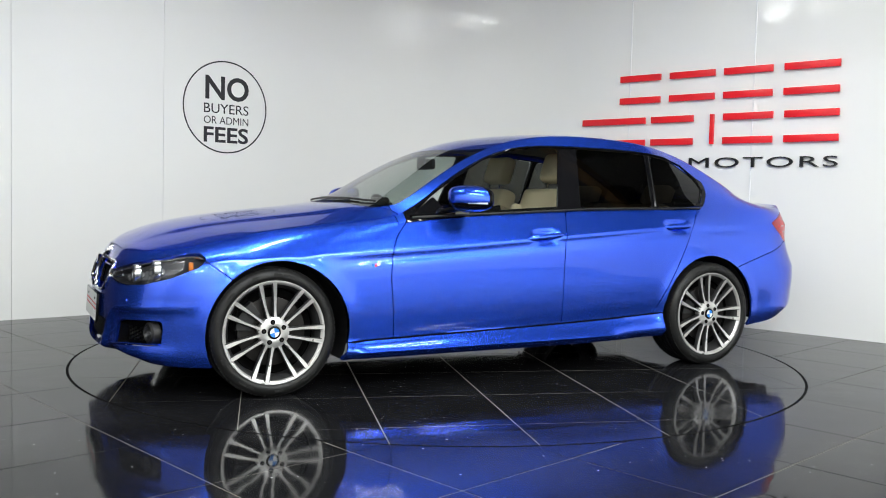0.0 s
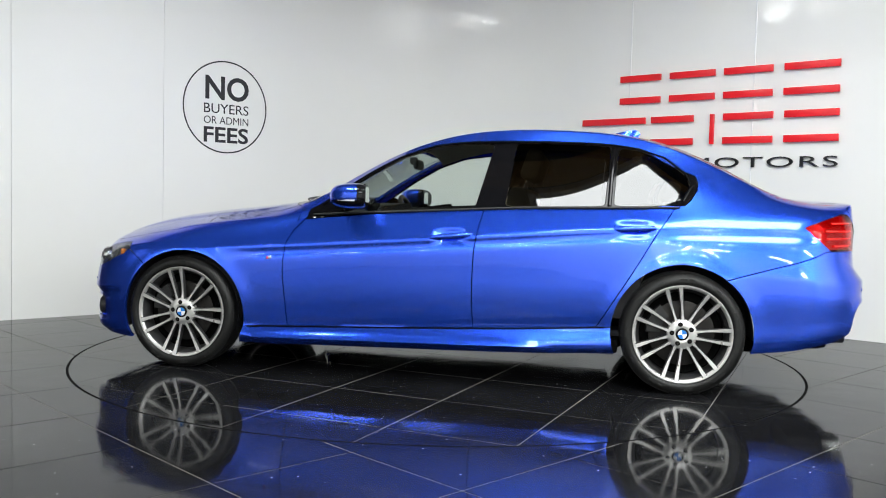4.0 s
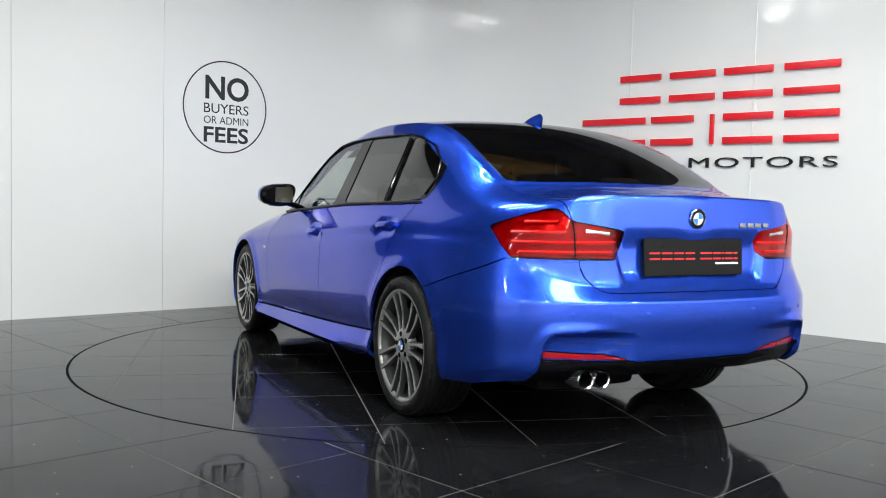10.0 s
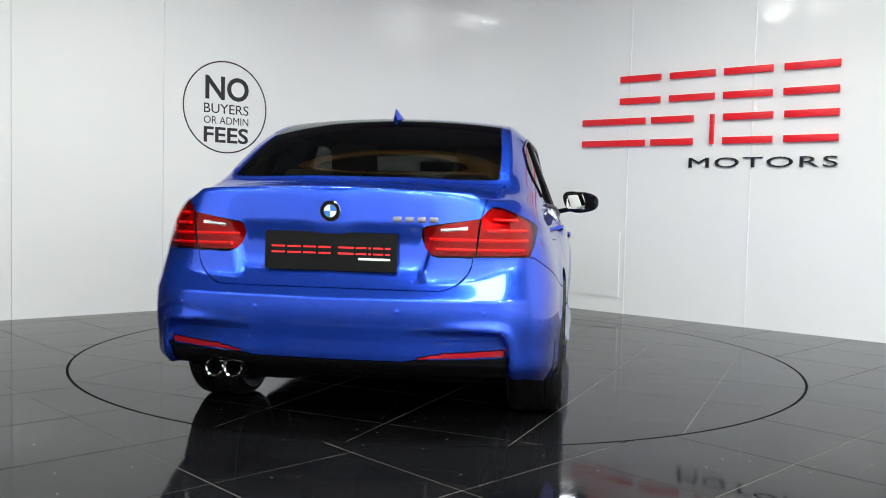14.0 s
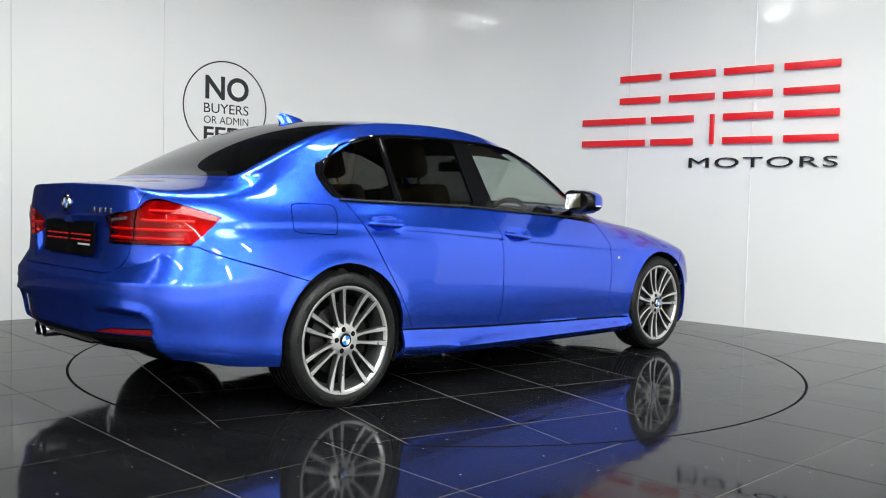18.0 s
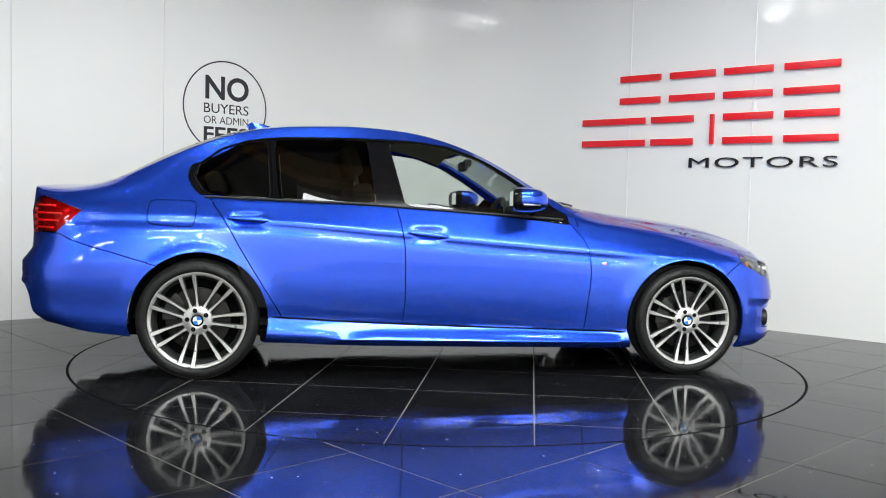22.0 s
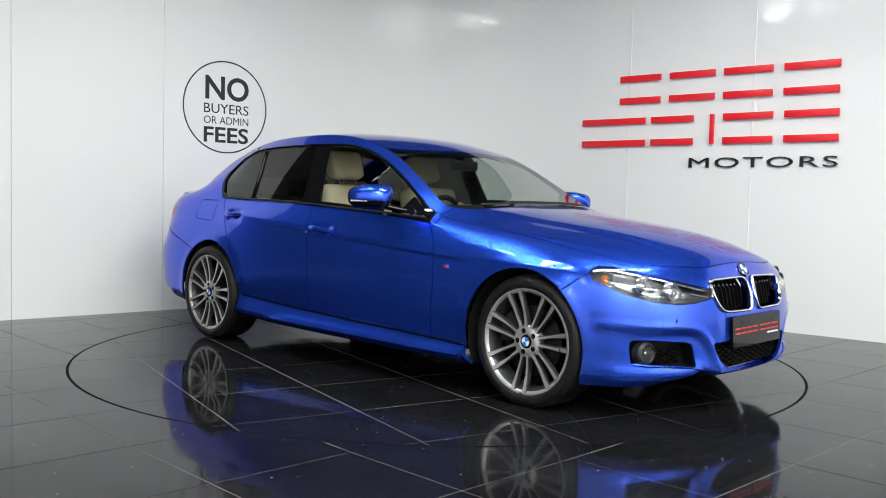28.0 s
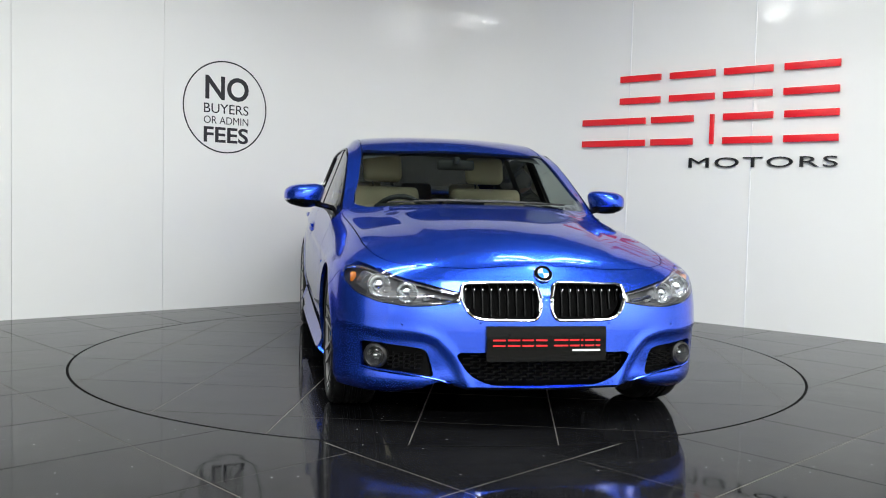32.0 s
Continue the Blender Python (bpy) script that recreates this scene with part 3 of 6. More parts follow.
# feature lines from the lower edge to the waist: inset from the plan outline, and height, at the thirteen marks
LINES_D = [
    along([0.10, 0.10, 0.05, 0.035, 0.05, 0.05, 0.05, 0.05, 0.035, 0.045, 0.06, 0.10, 0.10]),
    along([0.004, 0.004, 0.014, 0.014, 0.004, 0.002, 0.002, 0.004, 0.014, 0.018, 0.02, 0.04, 0.04]),
    along([0.006, 0.006, 0.006, 0.008, 0.028, 0.038, 0.038, 0.030, 0.010, 0.009, 0.008, 0.02, 0.02]),
    along([0.010, 0.008, 0.002, 0.001, 0.011, 0.016, 0.016, 0.012, 0.002, 0.001, 0.0, 0.002, 0.002]),
    along([0.016, 0.014, 0.008, 0.004, 0.008, 0.008, 0.008, 0.008, 0.006, 0.006, 0.004, 0.0, 0.0]),
    along([0.035, 0.038, 0.03, 0.022, 0.015, 0.012, 0.012, 0.020, 0.044, 0.046, 0.054, 0.048, 0.048]),
    along([0.100, 0.105, 0.10, 0.078, 0.078, 0.088, 0.088, 0.090, 0.108, 0.108, 0.108, 0.074, 0.062]),
]
LINES_Z = [
    along([0.185, 0.19, 0.165, 0.16, 0.163, 0.170, 0.178, 0.195, 0.22, 0.25, 0.29, 0.31, 0.31]),
    along([0.215, 0.22, 0.20, 0.21, 0.205, 0.212, 0.220, 0.235, 0.27, 0.3, 0.33, 0.36, 0.36]),
    along([0.30, 0.30, 0.30, 0.30, 0.262, 0.286, 0.306, 0.336, 0.37, 0.395, 0.42, 0.45, 0.45]),
    along([0.40, 0.40, 0.42, 0.45, 0.40, 0.41, 0.42, 0.45, 0.50, 0.51, 0.52, 0.54, 0.54]),
    along([0.50, 0.50, 0.53, 0.58, 0.57, 0.60, 0.62, 0.64, 0.65, 0.645, 0.61, 0.618, 0.614]),
    along([0.60, 0.60, 0.62, 0.69, 0.712, 0.760, 0.815, 0.862, 0.884, 0.868, 0.785, 0.676, 0.672]),
    along([0.712, 0.712, 0.70, 0.745, 0.835, 0.915, 0.957, 0.973, 0.985, 0.988, 0.992, 1.030, 1.036]),
]
SPINE = curve([(-2.34, 1.042), (-2.15, 1.053), (-1.98, 1.066), (-1.93, 1.085), (-1.73, 1.205), (-1.51, 1.309), (-1.29, 1.386), (-1.14, 1.415), (-0.85, 1.434), (-0.56, 1.440),
               (-0.26, 1.424), (-0.04, 1.392), (0.11, 1.350), (0.29, 1.258), (0.48, 1.147), (0.67, 1.050), (0.83, 0.978), (0.87, 0.966), (1.22, 0.936), (1.60, 0.886), (1.80, 0.842),
               (1.96, 0.788), (2.06, 0.738)])
RAIL_Y = curve([(-2.34, 0.64), (-2.1, 0.70), (-1.9, 0.72), (-1.7, 0.72), (-1.48, 0.712), (-1.40, 0.698), (-1.31, 0.682), (-1.15, 0.668), (-0.99, 0.66), (-0.56, 0.656), (-0.235, 0.658),
                (-0.04, 0.665), (0.16, 0.68), (0.33, 0.70), (0.497, 0.726), (0.59, 0.743), (0.68, 0.757), (0.80, 0.752), (0.92, 0.744), (1.085, 0.736), (1.415, 0.728), (1.6, 0.72)])
RAIL_Z = curve([(-2.34, 1.034), (-2.1, 1.030), (-1.9, 1.033), (-1.7, 1.058), (-1.55, 1.096), (-1.48, 1.124), (-1.44, 1.172), (-1.31, 1.262), (-1.15, 1.312), (-0.99, 1.333), (-0.56, 1.342),
                (-0.235, 1.336), (-0.04, 1.314), (0.16, 1.248), (0.33, 1.156), (0.497, 1.045), (0.59, 0.972), (0.68, 0.912), (0.80, 0.892), (0.92, 0.880), (1.085, 0.860), (1.415, 0.818), (1.6, 0.785)])
EDGE_Y = curve([(-2.34, 0.50), (-2.1, 0.60), (-1.9, 0.645), (-1.7, 0.638), (-1.5, 0.622), (-1.32, 0.602), (-1.15, 0.588), (-0.99, 0.582), (-0.56, 0.580), (-0.235, 0.585), (-0.04, 0.592),
                (0.16, 0.605), (0.33, 0.628), (0.5, 0.658), (0.67, 0.695), (0.80, 0.630), (0.95, 0.54), (1.2, 0.47), (1.6, 0.42)])
EDGE_Z = curve([(-2.34, 1.040), (-2.1, 1.046), (-1.9, 1.068), (-1.7, 1.148), (-1.5, 1.248), (-1.32, 1.320), (-1.15, 1.370), (-0.99, 1.394), (-0.56, 1.410), (-0.235, 1.388), (-0.04, 1.346),
                (0.16, 1.276), (0.33, 1.186), (0.5, 1.082), (0.67, 0.978), (0.80, 0.943), (0.95, 0.925), (1.2, 0.902), (1.6, 0.853)])


@functools.lru_cache(None)
def skin_grid():
    """Profiles at every ring station, from the lower edge over the waist and the rail to the centre line."""
    n = len(RA)
    a_f, a_r = arc_at(x=1.6), arc_at(x=-2.0)
    spine_x = np.where(RA < a_f, 2.06 - (2.06 - 1.6) * (RA / a_f) ** 1.15, RX)
    k = np.clip((RA - a_r) / (RA[-1] - a_r), 0, 1)
    spine_x = np.where(RA > a_r, -2.0 - 0.34 * (1 - (1 - k) ** 1.6), spine_x)
    knots = [np.stack([RX - RNX * d, np.maximum(0, RY - RNY * d), z], -1) for d, z in zip(LINES_D, LINES_Z)]
    waist = knots[-1]
    top = np.stack([spine_x, 0 * spine_x, SPINE(spine_x)], -1)
    rear = np.clip((RA - arc_at(x=-1.72)) / 0.75, 0, 1)
    rear = rear * rear * (3 - 2 * rear)
    out = []
    for ys, zs, w, crown in ((RAIL_Y, RAIL_Z, 0.10, 0), (EDGE_Y, EDGE_Z, 0.45, 0)):
        tab = np.stack([spine_x, ys(spine_x), zs(spine_x)], -1)
        lin = waist + (top - waist) * w
        lin[:, 2] += (top[:, 2] - waist[:, 2]) * w * (1 - w)
        s = np.clip((RA - (a_f - 0.25)) / 0.5, 0, 1)
        s = s * s * (3 - 2 * s)
        g = (tab * s[:, None] + lin * (1 - s)[:, None])
        linr = waist + (top - waist) * (w + 0.02)
        linr[:, 2] += (top[:, 2] - waist[:, 2]) * w * (1 - w)
        g = g * (1 - rear)[:, None] + linr * rear[:, None]
        out.append(g)
    knots += out + [top]
    # cubic between knots; sharp at the waist, half-sharp on the flank crease
    counts = [3, 5, 8, 9, 11, 12, 12, 8, 16]
    one = np.ones(n)
    tail = np.clip((RA - arc_at(x=-1.9)) / 0.25, 0, 1)
    nose = np.clip((arc_at(x=1.3) - RA) / 0.5, 0, 1)
    sharp = [one, 0.3 * one, 0.75 * (1 - nose) * (1 - tail), 0 * one, 0.9 * tail, np.maximum(0.85 * (1 - nose * 0.6) * (1 - tail), 0.7 * tail), (1 - 0.55 * nose) * (1 - np.clip((RA - arc_at(x=-1.40)) / 0.3, 0, 1)), 0.15 + 0.85 * np.clip((1.06 - np.abs(RX + 0.42)) / 0.12, 0, 1), 0.8 * (1 - np.clip((arc_at(x=0.75) - RA) / 0.2, 0, 1)) * (1 - tail), 0 * one]
    K = np.array(knots)
    m = len(knots)
    ln = np.linalg.norm(np.diff(K, axis=0), axis=-1) + 1e-6
    rows, band = [], []
    tin, tout = np.zeros_like(K), np.zeros_like(K)
    for i in range(m):
        chord_l = (K[i] - K[i - 1]) / ln[i - 1][:, None] if i else None
        chord_r = (K[i + 1] - K[i]) / ln[i][:, None] if i < m - 1 else None
        if chord_l is None:
            tin[i] = tout[i] = chord_r
        elif chord_r is None:
            flat = chord_l.copy()
            flat[:, 2] *= 0.0
            tin[i] = tout[i] = flat
        else:
            wl, wr = ln[i][:, None], ln[i - 1][:, None]
            avg = (chord_l * wl + chord_r * wr) / (wl + wr)
            tin[i], tout[i] = avg * (1 - sharp[i][:, None]) + chord_l * sharp[i][:, None], avg * (1 - sharp[i][:, None]) + chord_r * sharp[i][:, None]
    for i in range(m - 1):
        for q in range(counts[i]):
            t = q / counts[i]
            h = ln[i][:, None]
            rows.append((1 + 2 * t) * (1 - t) ** 2 * K[i] + t * (1 - t) ** 2 * h * tout[i] + t * t * (3 - 2 * t) * K[i + 1] + t * t * (t - 1) * h * tin[i + 1])
            band.append(i)
    rows.append(K[-1])
    P = np.array(rows)          # v, ring, xyz
    # even out the run along the flank, so that reflections flow
    ease = np.clip((1.95 - np.abs(P[..., 0])) / 0.3, 0, 1)[..., None]
    ease[:, :2] = ease[:, -2:] = 0
    for _ in range(24):
        P = P + ease * 0.5 * ((np.roll(P, 1, 1) + np.roll(P, -1, 1)) / 2 - P)
    P[:, 0, 1] = P[:, -1, 1] = 0
    P[-1, :, 1] = 0
    # the boot's number-plate recess, and the step in the rear bumper
    def well(a, lo, hi, soft):
        return np.clip((a - lo) / soft, 0, 1) * np.clip((hi - a) / soft, 0, 1)
    Y, Z, X = P[..., 1], P[..., 2], P[..., 0]
    aft = X < -2.1
    P[..., 0] += aft * 0.028 * well(Z, 0.690, 0.893, 0.022) * np.clip((0.425 - (0.89 - Z) * 0.25 - Y) / 0.03, 0, 1)
    bay = inside(rounded([(0.20, 0.492), (0.60, 0.500), (0.672, 0.490), (0.695, 0.44), (0.708, 0.30), (0.712, 0.10), (0.20, 0.10)], 0.03), Y, Z)
    P[..., 0] += aft * 0.030 * np.clip(-bay / 0.012, 0, 1) * np.clip((Y - 0.30) / 0.28, 0, 1)
    P[..., 0] -= aft * 0.012 * np.exp(-((bay - 0.012) / 0.022) ** 2) * np.clip((0.56 - Z) / 0.05, 0, 1) * np.clip((Y - 0.40) / 0.2, 0, 1)
    # the bumper steps back outside the centre section, and again round the fog-lamp openings
    fore = np.clip((X - 1.76) / 0.07, 0, 1)
    step = rounded([(1.0, 0.452), (0.86, 0.448), (0.70, 0.438), (0.57, 0.436), (0.49, 0.425), (0.42, 0.37), (0.36, 0.27), (0.31, 0.12), (1.0, 0.12)], 0.05)
    edge = inside(step, Y, Z)
    P[..., 0] -= fore * 0.014 * np.clip(-edge / 0.020, 0, 1)
    P[..., 0] += fore * 0.005 * np.exp(-((edge - 0.010) / 0.018) ** 2)
    P[..., 2] += fore * 0.034 * np.exp(-((Y - 0.43) / 0.055) ** 2) * np.clip((0.25 - Z) / 0.06, 0, 1)
    P[..., 0] -= fore * 0.006 * well(Z, 0.245, 0.415, 0.014) * well(Y, 0.45, 0.81, 0.02)
    P[..., 0] += (X > 2.0) * 0.010 * np.exp(-((Z - 0.20) / 0.022) ** 2) * np.clip((0.42 - Y) / 0.1, 0, 1)
    # flank: a hollow below the shoulder crease and a soft ridge above the sill
    flank = (Y > 0.6) * np.clip((1.15 - X) / 0.25, 0, 1) * np.clip((X + 1.75) / 0.3, 0, 1)
    crease = curve([(-1.98, 0.900), (-1.6, 0.888), (-1.0, 0.862), (-0.4, 0.815), (0.3, 0.760), (1.0, 0.712), (1.2, 0.70)])(X)
    P[..., 1] -= flank * 0.0075 * np.exp(-((Z - crease + 0.034) / 0.022) ** 2) * (Z < crease + 0.002)
    ridge = curve([(-1.0, 0.405), (-0.5, 0.375), (0.0, 0.345), (0.75, 0.322), (1.1, 0.315)])(X)
    P[..., 1] += flank * 0.002 * np.exp(-((Z - ridge) / 0.03) ** 2)
    # the sill's lower blade stands out and runs down to the floor ahead of the rear wheel
    blade = np.interp(P[..., 0], [-0.93, -0.84, -0.74, -0.62, -0.45, 0.98], [0.15, 0.185, 0.222, 0.248, 0.258, 0.236])
    P[..., 1] += 0.015 * (Y > 0.6) * np.clip((blade - P[..., 2]) / 0.030, 0, 1) * np.clip((0.99 - P[..., 0]) / 0.03, 0, 1) * np.clip((P[..., 0] + 0.95) / 0.03, 0, 1)
    # even out the bonnet and the boot deck
    lo = sum(counts[:6])
    k = np.zeros(P.shape[:2])
    k[lo + 3:, :] = P[lo + 3:, :, 0] > 1.0
    hi = sum(counts[:8])
    shoulder = np.zeros(P.shape[:2])
    shoulder[lo - 5:hi - 1] = np.clip((P[lo - 5:hi - 1, :, 0] - 0.70) / 0.2, 0, 1)
    shoulder[lo - 5] *= 0.3
    shoulder[lo - 4] *= 0.6
    quarter = np.clip((-1.20 - P[..., 0]) / 0.30, 0, 1) * np.clip((P[..., 0] + 2.24) / 0.12, 0, 1) * np.clip((P[..., 2] - 0.60) / 0.10, 0, 1)
    quarter[:sum(counts[:4])] = quarter[hi - 1:] = 0
    shoulder = np.maximum(shoulder, quarter)
    shoulder[hi - 2] *= 0.4
    k = np.maximum(k, shoulder)
    aft_k = np.clip((-1.62 - P[..., 0]) / 0.5, 0, 1) * np.clip((1.13 - P[..., 2]) / 0.08, 0, 1) * np.clip((P[..., 2] - 0.90) / 0.06, 0, 1)
    k = np.maximum(k, aft_k * aft_k * (3 - 2 * aft_k) * (np.arange(len(P)) > lo - 7)[:, None])
    k[:, :2] = k[:, -2:] = 0
    # the bonnet's long edges stay crisp
    rail = sum(counts[:7])
    crisp = np.clip((P[rail, :, 0] - 0.78) / 0.15, 0, 1) * np.clip((1.72 - P[rail, :, 0]) / 0.25, 0, 1)
    k[rail] *= 1 - 0.97 * crisp
    lip = np.clip((RA - arc_at(y=0.76, front=False)) / 0.22, 0, 1)
    k[lo - 1:lo + 2] *= 1 - 0.96 * lip
    for _ in range(170):
        up_row = np.vstack([P[1:], P[-2:-1] * np.array([1, -1, 1])])
        dn_row = np.vstack([P[:1], P[:-1]])
        rt, lt = np.roll(P, -1, 1), np.roll(P, 1, 1)
        mean = (up_row + dn_row + rt + lt) / 4
        P = P + 0.5 * k[..., None] * (mean - P)
        P[-1, :, 1] = 0
        for j, src in ((0, 2), (1, 2), (-1, -3), (-2, -3)):
            P[lo - 8:, j, 0], P[lo - 8:, j, 2] = P[lo - 8:, src, 0], P[lo - 8:, src, 2]
    # raised centre of the bonnet between two soft creases
    half = np.interp(P[..., 0], [0.85, 1.4, 2.0], [0.53, 0.44, 0.37])
    dome = np.clip((half - P[..., 1]) / 0.035 + 0.5, 0, 1)
    on = (np.arange(len(P)) > lo)[:, None] * np.clip((P[..., 0] - 0.80) / 0.15, 0, 1) * np.clip((2.03 - P[..., 0]) / 0.25, 0, 1)
    P[..., 2] += 0.007 * on * dome * dome * (3 - 2 * dome)
    crease = curve([(-2.10, 0.880), (-1.6, 0.880), (-1.0, 0.862), (-0.9, 0.857)])(P[..., 0])
    below = (P[..., 1] > 0.6) * np.clip((-1.15 - P[..., 0]) / 0.25, 0, 1) * np.clip((P[..., 0] + 2.12) / 0.2, 0, 1)
    P[..., 1] -= below * 0.006 * np.exp(-((P[..., 2] - crease + 0.030) / 0.020) ** 2)
    # finger recesses behind the door handles
    for hx, hz in HANDLES:
        P[..., 1] -= 0.016 * (Y > 0.6) * np.exp(-((P[..., 0] - hx) / 0.080) ** 6 - ((P[..., 2] - hz) / 0.034) ** 6)
    # wheel-arch lips stand a little proud
    for cx, cz, r in ((1.383, 0.318, 0.362), (-1.40, 0.322, 0.366)):
        d = np.hypot(P[..., 0] - cx, P[..., 2] - cz)
        lip = np.exp(-((d - r) / 0.042) ** 2) * (np.abs(P[..., 1]) > 0.7) * (P[..., 2] < 0.8)
        P[..., 1] += 0.011 * lip
    return P, band


def cut(bm, f, keep=None):
    """Splits the faces of bm along f = 0, f being a function of the vertices' coordinates."""
    bm.verts.ensure_lookup_table()
    co = np.array([v.co for v in bm.verts])
    val = np.asarray(f(co[:, 0], co[:, 1], co[:, 2]), float).copy()
    val[np.abs(val) < 2e-4] = 0.0
    bm.verts.index_update()
    todo = []
    for e in bm.edges:
        a, b = val[e.verts[0].index], val[e.verts[1].index]
        if a * b < 0:
            todo.append((e, a, b))
    on = set()
    near = set()
    for e, a, b in todo:
        v0 = e.verts[0]
        _, nv = bmesh.utils.edge_split(e, v0, a / (a - b))
        on.add(nv)
        near.update(nv.link_faces)
    zero = [v for v in bm.verts if v.index >= 0 and v.index < len(val) and val[v.index] == 0.0 and v not in on]
    flag = on.union(zero)
    for v in zero:
        near.update(v.link_faces)
    for fa in list(near):
        if not fa.is_valid:
            continue
        vs = [v for v in fa.verts if v in flag]
        if len(vs) < 2:
            continue
        done = False
        for i in range(len(vs)):
            for j in range(i + 1, len(vs)):
                if not any(vs[j] in e.verts for e in vs[i].link_edges if fa in e.link_faces):
                    try:
                        bmesh.utils.face_split(fa, vs[i], vs[j])
                        done = True
                    except ValueError:
                        pass
                    break
            if done:
                break
    bm.verts.index_update()


GAP = 0.0026


def panel_mesh(verts, faces, depth=0.018, gap=GAP, lift=0.0):
    """An open sheet gets its rim drawn in by the gap and turned inwards, so that it has an edge of real depth."""
    V = np.array(verts, float)
    count = {}
    for f in faces:
        for a, b in zip(f, f[1:] + f[:1]):
            count.setdefault((min(a, b), max(a, b)), []).append((a, b, f))
    N = np.zeros_like(V)
    for f in faces:
        p = V[list(f)]
        nrm = np.zeros(3)
        for i in range(1, len(f) - 1):
            nrm += np.cross(p[i] - p[0], p[i + 1] - p[0])
        for i in f:
            N[i] += nrm
    N /= np.linalg.norm(N, axis=1)[:, None] + 1e-12
    push = np.zeros_like(V)
    rim = []
    for k, uses in count.items():
        if len(uses) == 1:
            a, b, f = uses[0]
            rim.append((a, b))
            d = V[b] - V[a]
            inward = np.cross((N[a] + N[b]) / 2, d)
            inward /= np.linalg.norm(inward) + 1e-12
            push[a] += inward
            push[b] += inward
    ids = sorted({i for e in rim for i in e})
    for i in ids:
        ln = np.linalg.norm(push[i])
        if ln > 1e-6:
            V[i] += push[i] / ln * gap
    V += N * lift
    back = {}
    out = [tuple(p) for p in V]
    for i in ids:
        back[i] = len(out)
        out.append(tuple(V[i] - N[i] * depth + (push[i] / (np.linalg.norm(push[i]) + 1e-9)) * 0.002))
    fs = [tuple(f) for f in faces]
    for a, b in rim:
        fs.append((b, a, back[a], back[b]))
    return out, fs


class Sheet:
    """Faces taken from the cut skin."""

    def __init__(self):
        self.index, self.verts, self.faces = {}, [], []

    def add(self, pts):
        ids = []
        for p in pts:
            key = (round(p[0], 5), round(p[1], 5), round(p[2], 5))
            if key not in self.index:
                self.index[key] = len(self.verts)
                self.verts.append(tuple(p))
            i = self.index[key]
            if not ids or ids[-1] != i:
                ids.append(i)
        if ids[0] == ids[-1]:
            ids.pop()
        if len(set(ids)) >= 3:
            self.faces.append(tuple(ids))


def mirrored(pts):
    return [(p[0], -p[1], p[2]) for p in pts][::-1]


# outlines on the skin
def seam_x(pairs):
    c = curve([(z, x) for x, z in pairs])
    return lambda x, y, z: x - c(z)


SEAM_FRONT = seam_x([(0.66, 0.92), (0.678, 0.885), (0.751, 0.795), (0.782, 0.716), (0.792, 0.589), (0.778, 0.43), (0.763, 0.25)])
SEAM_MID = seam_x([(-0.338, 0.97), (-0.33, 0.943), (-0.302, 0.817), (-0.287, 0.691), (-0.283, 0.50), (-0.293, 0.30)])
SEAM_REAR = seam_x([(-1.36, 1.00), (-1.354, 0.988), (-1.258, 0.842), (-1.161, 0.676), (-1.032, 0.466), (-0.958, 0.344), (-0.93, 0.30)])
SILL_TOP = curve([(1.1, 0.256), (0.753, 0.268), (-0.013, 0.293), (-0.521, 0.313), (-1.10, 0.346)])
ARCHES = ((1.383, 0.318, 0.362), (-1.40, 0.322, 0.366))
BUMPER_R = curve([(-2.14, 0.778), (-2.061, 0.743), (-1.807, 0.669), (-1.654, 0.624), (-1.5, 0.58)])   # shut line of the rear bumper
BUMPER_F = curve([(1.60, 0.575), (1.68, 0.635), (1.76, 0.685), (1.85, 0.70)])                       # shut line of the front bumper
BONNET_EDGE = curve([(0.80, 0.752), (0.95, 0.740), (1.2, 0.732), (1.5, 0.722), (1.7, 0.70), (1.83, 0.66), (1.93, 0.585), (2.01, 0.46), (2.055, 0.28), (2.066, 0.0)])
BOOT_EDGE = curve([(1.10, 0.60), (1.02, 0.597), (0.93, 0.580), (0.80, 0.556), (0.734, 0.545), (0.69, 0.515), (0.665, 0.48), (0.650, 0.44)])
HEAD = rounded([(0.868, 0.692), (0.80, 0.718), (0.745, 0.712), (0.60, 0.664), (0.40, 0.617), (0.355, 0.607), (0.366, 0.572), (0.40, 0.566), (0.50, 0.552), (0.58, 0.549), (0.70, 0.562), (0.79, 0.595), (0.83, 0.64)], 0.02, 3)
TAIL = rounded([(0.90, 0.90), (0.80, 0.905), (0.735, 0.958), (0.655, 0.978), (0.612, 0.972), (0.580, 0.926), (0.358, 0.892), (0.352, 0.85), (0.372, 0.808), (0.402, 0.778), (0.56, 0.777), (0.78, 0.776), (0.90, 0.77)], 0.02, 3)
KIDNEY = rounded([(0.040, 0.657), (0.340, 0.651), (0.364, 0.633), (0.354, 0.565), (0.328, 0.521), (0.285, 0.502), (0.055, 0.498), (0.032, 0.516), (0.021, 0.58)], 0.03, 4)
INTAKE = rounded([(-0.4, 0.36), (0.385, 0.36), (0.37, 0.33), (0.325, 0.268), (0.25, 0.232), (0.12, 0.218), (-0.4, 0.214)], 0.03, 3)
FOG = rounded([(0.768, 0.385), (0.757, 0.276), (0.70, 0.262), (0.47, 0.252), (0.50, 0.36), (0.53, 0.372), (0.70, 0.385)], 0.02, 3)
DLO_FRONT = rounded([(0.655, 0.905), (-0.278, 0.963), (-0.318, 1.12), (-0.368, 1.322), (-0.20, 1.318), (-0.04, 1.298), (0.15, 1.232), (0.32, 1.138), (0.49, 1.028), (0.58, 0.955)], 0.012, 2)
